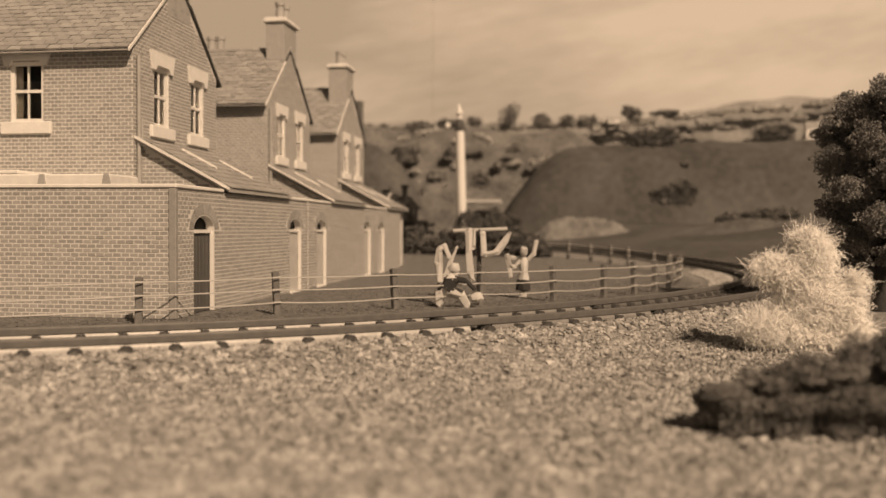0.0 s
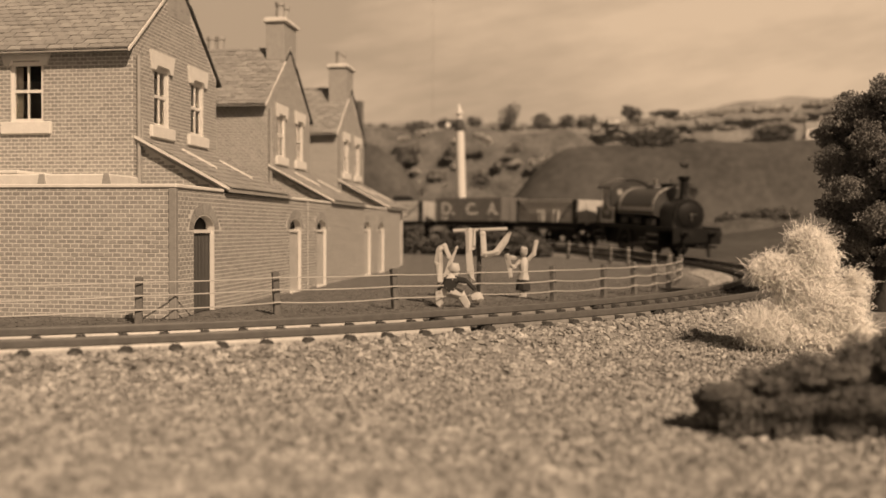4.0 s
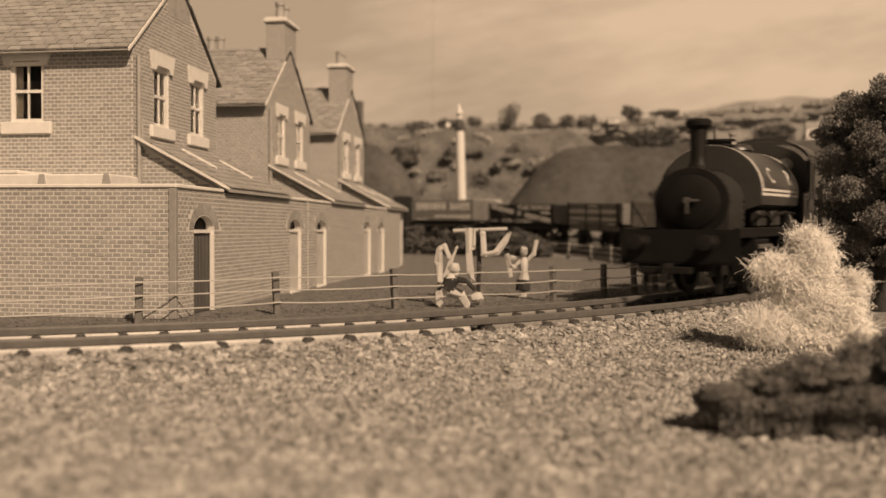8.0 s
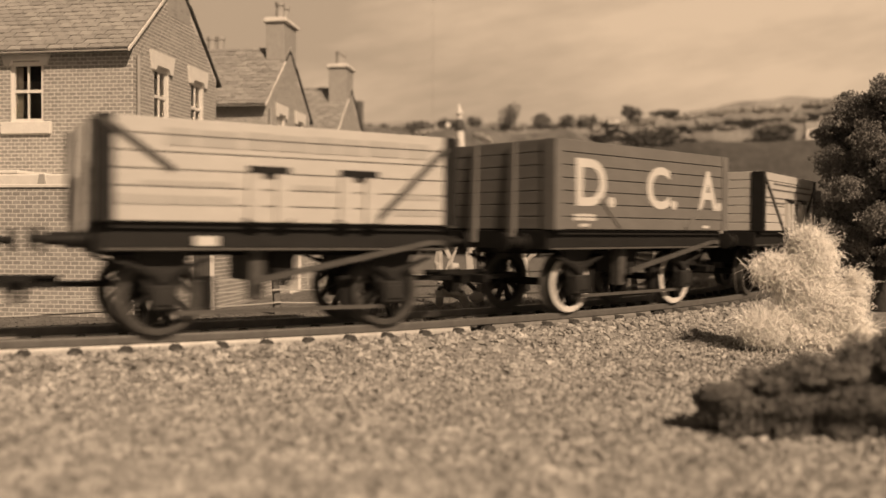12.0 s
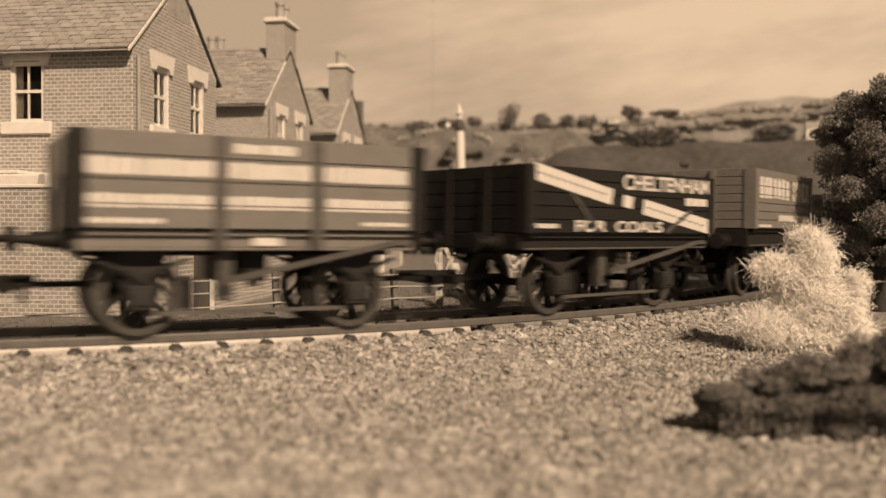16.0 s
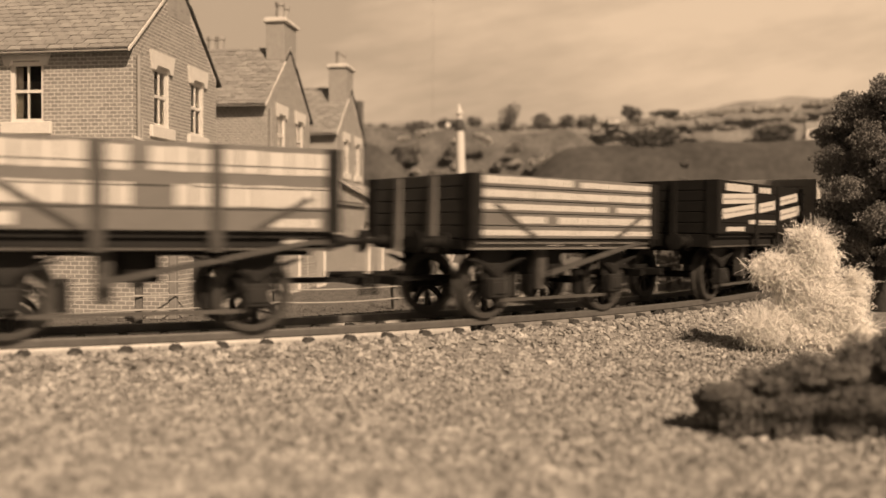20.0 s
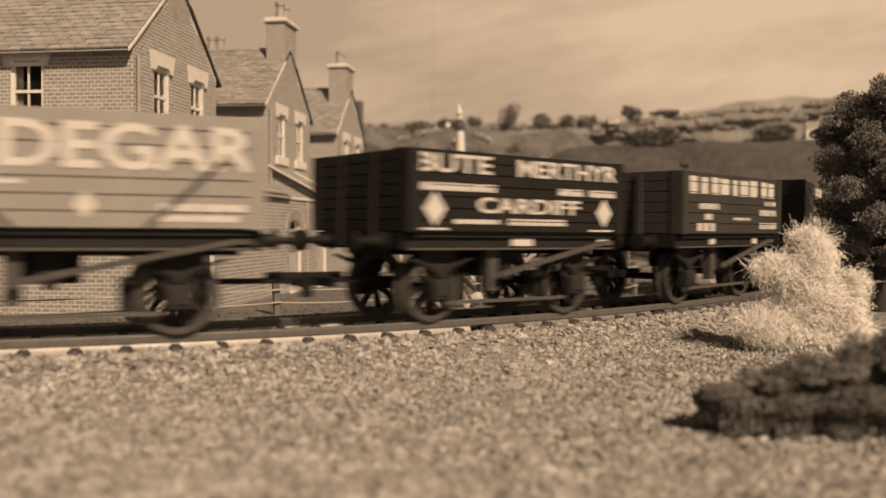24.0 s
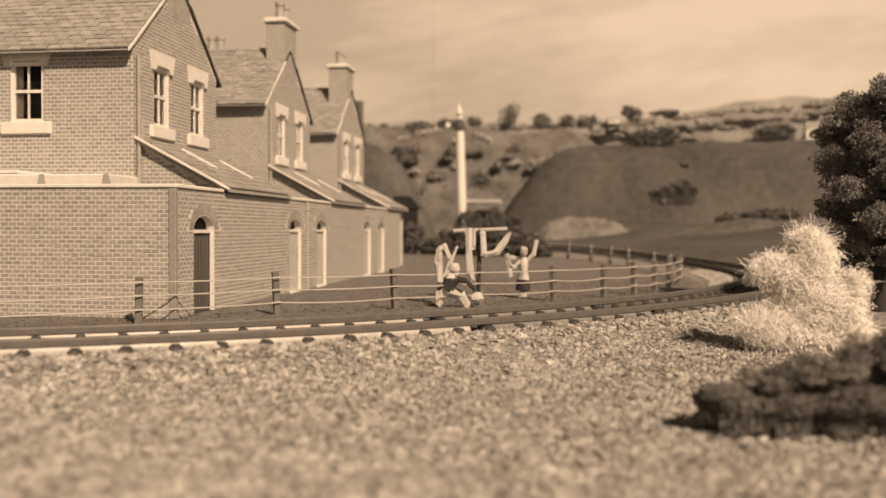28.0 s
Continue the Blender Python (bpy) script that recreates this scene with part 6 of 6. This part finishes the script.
garment("white long stockings hung from the drying post", 7.3, 255, 2.0, [([(0, 0, 14), (0.2, 0, 8), (0.5, 0, 2), (1.2, 0, 0)], (1.2, 1.3, 1.1, 0.9)), ([(1.6, 0, 14), (1.4, 0, 9)], (1.0, 0.9))])
garment("white shirt hung out from the drying post", 12.0, 254, 6.0, [([(0, 0, 3), (3.4, 0, 3.6), (6.2, 0, 7.2), (7.2, 0, 9.2)], (1.2, 1.4, 1.2, 0.7)), ([(-0.5, 0, 9.5), (-0.2, 0, 2.5)], (0.9, 0.8))])
garment("white vest hung on a short prop", -1.0, 240, -2.0, [([(0, 0, 4), (-0.4, 0, 9), (0.2, 0, 13), (1.8, 0, 13.6), (2.6, 0, 11)], (1.0, 1.1, 1.2, 1.0, 0.8)), ([(1.8, 0, 5), (3.2, 0, 10), (4.8, 0, 13.4)], (0.7, 0.8, 0.6))])
garment("small white stocking hung by the figure", 19.2, 262, -1.0, [([(0, 0, 9.5), (0.8, 0, 6), (1.2, 0, 3)], (1.1, 0.9, 0.8)), ([(0, 0, 9.3), (2, 0, 9)], (0.8, 0.6))])
prop = thing("line_prop", "short pale drying prop on the lawn", "prop", at(-0.2, 240.5, -4.1))
bm = B()
cyl(bm, (0, 0, -1), (-0.3, 0, 15.5), 0.4, seg=6)
part("pole", bm, PALEBOARD, prop)


def doll(label, x, y, z, build, rz=0):
    """A small painted figure kept as one plain mesh: pale and dark pieces."""
    bm = B()
    build(bm)
    crumple(bm, len(label), 0.5)
    bmesh.ops.recalc_face_normals(bm, faces=bm.faces[:])
    ob = part("model_figure", bm, CLOTH, None, smooth=True)
    ob.data.materials.append(BLUE)
    ob.matrix_basis = at(x, y, z, rz)
    dark = [(p.center.z / U) for p in ob.data.polygons]
    for p, h in zip(ob.data.polygons, dark):
        if doll.low < h < doll.high:
            p.material_index = 1
    return tagged(ob, label, "figure", group="painted figures on the lawn")


def kneeling(bm):
    tube(bm, [(-2.6, 0, 0.6), (-2.4, 0, 4), (-1.2, 0, 5.2)], (0.9, 1.2, 1.2))
    tube(bm, [(-0.5, 0, 4.5), (0.8, 0, 7.2), (1.2, 0, 8.6)], (1.9, 1.8, 1.2))
    ball(bm, (1.4, 0, 10.4), (1.5, 1.5, 1.6), 10)
    tube(bm, [(1.0, -0.6, 4.2), (3.4, -1.0, 3.0), (4.6, -1.0, 0.6)], (1.2, 1.3, 1.0))
    tube(bm, [(2.0, 0, 7.6), (4.6, -0.4, 7.0), (6.8, -0.6, 4.8)], (0.8, 0.7, 0.8))
    ball(bm, (7.2, -0.6, 2.6), (2.0, 1.6, 1.4), 8)


def reaching(bm):
    lathe(bm, [(0, 0.2), (1.2, 0.2), (1.0, 2.2), (2.3, 2.6), (1.9, 5.6), (1.3, 8.2), (1.5, 11.0), (0.8, 12.2), (0, 12.3)], seg=12)
    ball(bm, (0, 0, 13.9), (1.3, 1.3, 1.5), 10)
    tube(bm, [(1.2, 0, 11.2), (2.9, -0.2, 13.4), (3.7, -0.2, 16.6)], (0.7, 0.65, 0.6))
    tube(bm, [(-1.2, 0, 10.8), (-2.4, -0.2, 9.4), (-3.4, -0.3, 9.6)], (0.7, 0.6, 0.6))


doll.low, doll.high = 4.6, 8.0
doll("small painted kneeling figure in dark and white", 1.6, 231, -4.1, kneeling)
doll.low, doll.high = 2.0, 4.6
doll("small painted standing figure with a raised arm", 24.0, 262, -4.1, reaching)
# ---- hedge of dark bushes at the far end of the lawn
for i in range(9):
    t = i / 8
    x, y = -30 + 88 * t, 578 - 30 * t
    z = float(ground_z(np.array([x]), np.array([y]))[0])
    h = 7.6 + 2.0 * math.sin(i * 2.1) - 2.5 * (i == 0)
    bush("dark_bush", "dense dark bush at the end of the lawn", [((x, y, z + h * 0.9), (8.5, 7, h)), ((x + 4, y - 3, z + h * 0.55), (6, 6, h * 0.6))], 2600, 0.95, LEAF, 200 + i, group="bushes behind the lawn")
for i, (x, y) in enumerate(((20, 700), (38, 700), (52, 708))):
    bush("dark_bush", "low dark bush beside the far track", [((x, y, 18 + 2 * (i == 1)), (11, 6, 12))], 1300, 1.3, LEAF, 230 + i, group="bushes behind the lawn")

# ---- foreground planting
MOUNDS = [((30.2, 96, -2.7), (2.6, 3, 2.3)), ((33.6, 96, -2.7), (4.0, 4, 3.4)), ((38.2, 97, -2.4), (4.8, 5, 4.0)), ((42.6, 97, -2.2), (4.8, 5, 4.4)), ((46.6, 97, -1.7), (5.0, 6, 5.0)),
          ((51, 97, -0.9), (5.4, 6, 6.3)), ((57, 97, -0.6), (7.0, 8, 7.6))]
rng = random.Random(12)
for c, r in MOUNDS[:]:
    for i in range(7):
        t, u = rng.uniform(0.1, 0.9) * math.pi, rng.uniform(-0.5, 0.5) * math.pi
        MOUNDS.append(((c[0] + r[0] * 0.85 * math.cos(t), c[1] - r[1] * 0.8 * math.cos(u) * math.sin(t), c[2] + r[2] * 0.85 * math.sin(t) * abs(math.cos(u * 0.6))), (1.3, 1.2, 0.95)))
bush("moss_bush", "low dark foam-like bush on the gravel", [(tuple(swung(c)), r) for c, r in MOUNDS], 100000, 0.2, MOSS, 301, stem=False, split=True)


def twig_bush(x, y, z, n, seed):
    """Tufts of short curled twigs over a few lumps, on stems that rise from the ground."""
    rng = np.random.default_rng(seed)
    b = thing("dry_bush", "pale dry twiggy bush of fine curled stems", "bush", at(x, y, z))
    lumps = [((2.4, 0, 16.2), (3.2, 3.2, 4.2), 0.13), ((1.6, 0, 19.4), (1.8, 1.6, 1.8), 0.04), ((-4.6, -0.3, 14.4), (3.2, 2.2, 1.5), 0.06), ((-0.8, 0, 13.0), (3.6, 3.2, 2.8), 0.10),
             ((2.6, 0, 8.7), (5.6, 4.2, 4.4), 0.20), ((7.6, 0, 5.4), (3.0, 4.0, 4.4), 0.13), ((10.2, 0, 11.6), (1.0, 1.2, 2.4), 0.02), ((-5.0, -0.5, 4.0), (5.6, 4.2, 2.6), 0.13),
             ((2.6, -0.3, 2.2), (7.0, 4.2, 2.0), 0.10), ((10.6, 0, 2.0), (2.6, 3.0, 2.0), 0.04)]
    for (c, r, share_) in lumps:
        V, T, base = [], [], 0
        for i in range(int(n * share_)):
            d = rng.normal(size=3)
            d /= np.linalg.norm(d)
            start = np.array(c) + d * np.array(r) * (0.15 + 0.8 * rng.random() ** 0.6)
            start[2] = max(start[2], 0.4)
            way = d * 0.25 + np.array([-0.45, -0.1, 0.3]) + rng.normal(0, 0.55, 3)
            way /= np.linalg.norm(way)
            ln = 2.0 + 3.4 * rng.random()
            steps = 6
            turn = rng.normal(0, 0.42, 3)
            pts = [start.copy()]
            p = start
            for k in range(steps):
                way = way + np.cross(turn, way) + rng.normal(0, 0.1, 3)
                way /= np.linalg.norm(way)
                p = p + way * ln / steps
                pts.append(np.array([p[0], p[1], max(p[2], 0.1)]))
            pts = np.array(pts)
            rad = np.linspace(0.06, 0.03, steps + 1) * (0.7 + 0.6 * rng.random())
            ring = np.array([[1, 0, 0.3], [-0.5, 0.7, 0.5], [-0.5, -0.7, -0.6]])
            V.append((pts[:, None] + ring[None] * rad[:, None, None]).reshape(-1, 3))
            k = np.arange(steps)[:, None]
            for j in range(3):
                a0, a1 = k * 3 + j, k * 3 + (j + 1) % 3
                T.append(np.concatenate([np.concatenate([a0, a1, a1 + 3], 1), np.concatenate([a0, a1 + 3, a0 + 3], 1)]) + base)
            base += 3 * (steps + 1)
        tagged(numpy_mesh("twig_tuft", np.concatenate(V), np.concatenate(T), DRY, b), kind="stuff")
    for i in range(18):
        bm = B()
        c, r, _ = lumps[i % len(lumps)]
        a = Vector((rng.normal(0, 3.0), rng.normal(0, 1.5), -0.4))
        e = Vector((c[0] + rng.normal(0, 2), c[1] + rng.normal(0, 1), c[2] + rng.uniform(-2, 3)))
        m = (a + e) / 2 + Vector((rng.normal(0, 1.2), 0, 0))
        cyl(bm, a, m, 0.28, 0.2, 6)
        cyl(bm, m, e, 0.2, 0.1, 6)
        part("stem", bm, DRY, b)


twig_bush(*swung((65.0, 160, -5.4)), 30000, 5)

# ---- dark tree beside the curve
tree = thing("tree", "dark leafy model tree beside the track curve", "tree", at(119, 240, -5.5))
rng = np.random.default_rng(77)
bm = B()
cyl(bm, (0, 0, 0), (0.5, 0, 16), 2.2, 1.5, 12)
cyl(bm, (0.5, 0, 16), (0, 1, 44), 1.5, 0.5, 10)
part("trunk", bm, BARK, tree, "dark tapered trunk", smooth=True)
P, S = [], []
for i in range(30):
    a = i * 2.39996
    h = 10 + 48 * ((i + 0.5) / 30)
    reach = 15.5 * math.sin(math.pi * min(1, 0.16 + 0.8 * (h - 8) / 54)) ** 0.5 * (0.75 + 0.35 * rng.random())
    tip = Vector((math.cos(a) * reach, math.sin(a) * reach, h + 3))
    bm = B()
    mid = Vector((tip.x * 0.45, tip.y * 0.45, h - 3))
    cyl(bm, (0.3, 0.2, max(9, h - 8)), mid, 0.7, 0.45, 6)
    cyl(bm, mid, tip, 0.45, 0.15, 6)
    part("limb", bm, BARK, tree)
    for f in (1.0, 0.55):
        p, s = leaves(rng, (tip.x * f, tip.y * f, h + 3 * f), (4.9, 4.9, 4.1), 1500, 0.34, 0.3)
        P.append(p)
        S.append(s)
leaf_mesh("crown", np.concatenate(P), np.concatenate(S), TREELEAF, tree, rng)
# ---- bricks of the front yard wall, one by one
rects = [r for r in brick_rects(-66, -1.35, -4, 25.3, [])]
loose = [r for r in rects if r[2] > 8.0 and r[1] - r[0] > 1.6][:290]
rest = [r for r in rects if r not in loose]
bricks(front, rest, face_front(0.0))
made = {}
for p, q, z, t in loose:
    key = round(q - p, 2)
    if key not in made:
        v, f = brick_block([(0, q - p, 0, t - z)], face_front(0.0))
        me = bpy.data.meshes.new("brick")
        me.from_pydata((v * U).tolist(), [], f.tolist())
        me.materials.append(BRICK)
        made[key] = me
    ob = new("brick", made[key])
    ob.parent = front
    ob.location = (p * U, random.uniform(-0.06, 0.04) * U, z * U)
# ---- what moves: the train along the track, and its wheels
loco = locomotive()
PLACES = (-71.0, -147.3, -221.5, -293.3, -368.0, -443.2, -522.2, -597.3, -671.6, -747.9, -823.0, -892.1, -967.0)
TRAIN = [(loco, 20.0, 15.0)] + [(wagon(s), p, 18.0) for s, p in zip(SPECS, PLACES)]


def vehicle_pose(s, half):
    """The pose of a vehicle whose axles stand half a wheelbase either side of s."""
    x0, y0, z0, _ = track(s - half)
    x1, y1, z1, _ = track(s + half)
    d = Vector((x1 - x0, y1 - y0, z1 - z0))
    m = Euler((0, -math.asin(d.z / d.length), math.atan2(d.y, d.x))).to_matrix().to_4x4()
    m.translation = Vector(((x0 + x1) / 2, (y0 + y1) / 2, (z0 + z1) / 2)) * U
    return m


def motions():
    times = [i * 0.1 for i in range(281)]
    way = [travel(t) for t in times]
    for ob, off, half in TRAIN:
        walk(ob, [(t, vehicle_pose(s + off, half)) for t, s in zip(times[::2], way[::2])])
    fine = [i * 0.05 for i in range(561)]
    turned = [travel(t) for t in fine]
    for ax, x, r in rolling:
        walk(ax, [(t, Matrix.Translation((x * U, 0, r * U)) @ Matrix.Rotation((s - way[0]) / r, 4, "Y")) for t, s in zip(fine, turned)])
    for rod, a0 in cranked:
        rows = []
        for t, s in zip(times, way):
            turn = (s - way[0]) / DRIVE_R
            if a0 < 9:
                rows.append((t, Matrix.Translation(Vector((4.2 * math.cos(a0 - turn), 0, DRIVE_R + 4.2 * math.sin(a0 - turn))) * U)))
            else:
                x, z = -15.0 + 4.2 * math.cos(a0 - 10 - turn), DRIVE_R + 4.2 * math.sin(a0 - 10 - turn)
                rows.append((t, Matrix.Translation(Vector((x, 0, z)) * U) @ Matrix.Rotation(-math.asin((9.6 - z) / 34.0), 4, "Y")))
        walk(rod, rows)


motions()
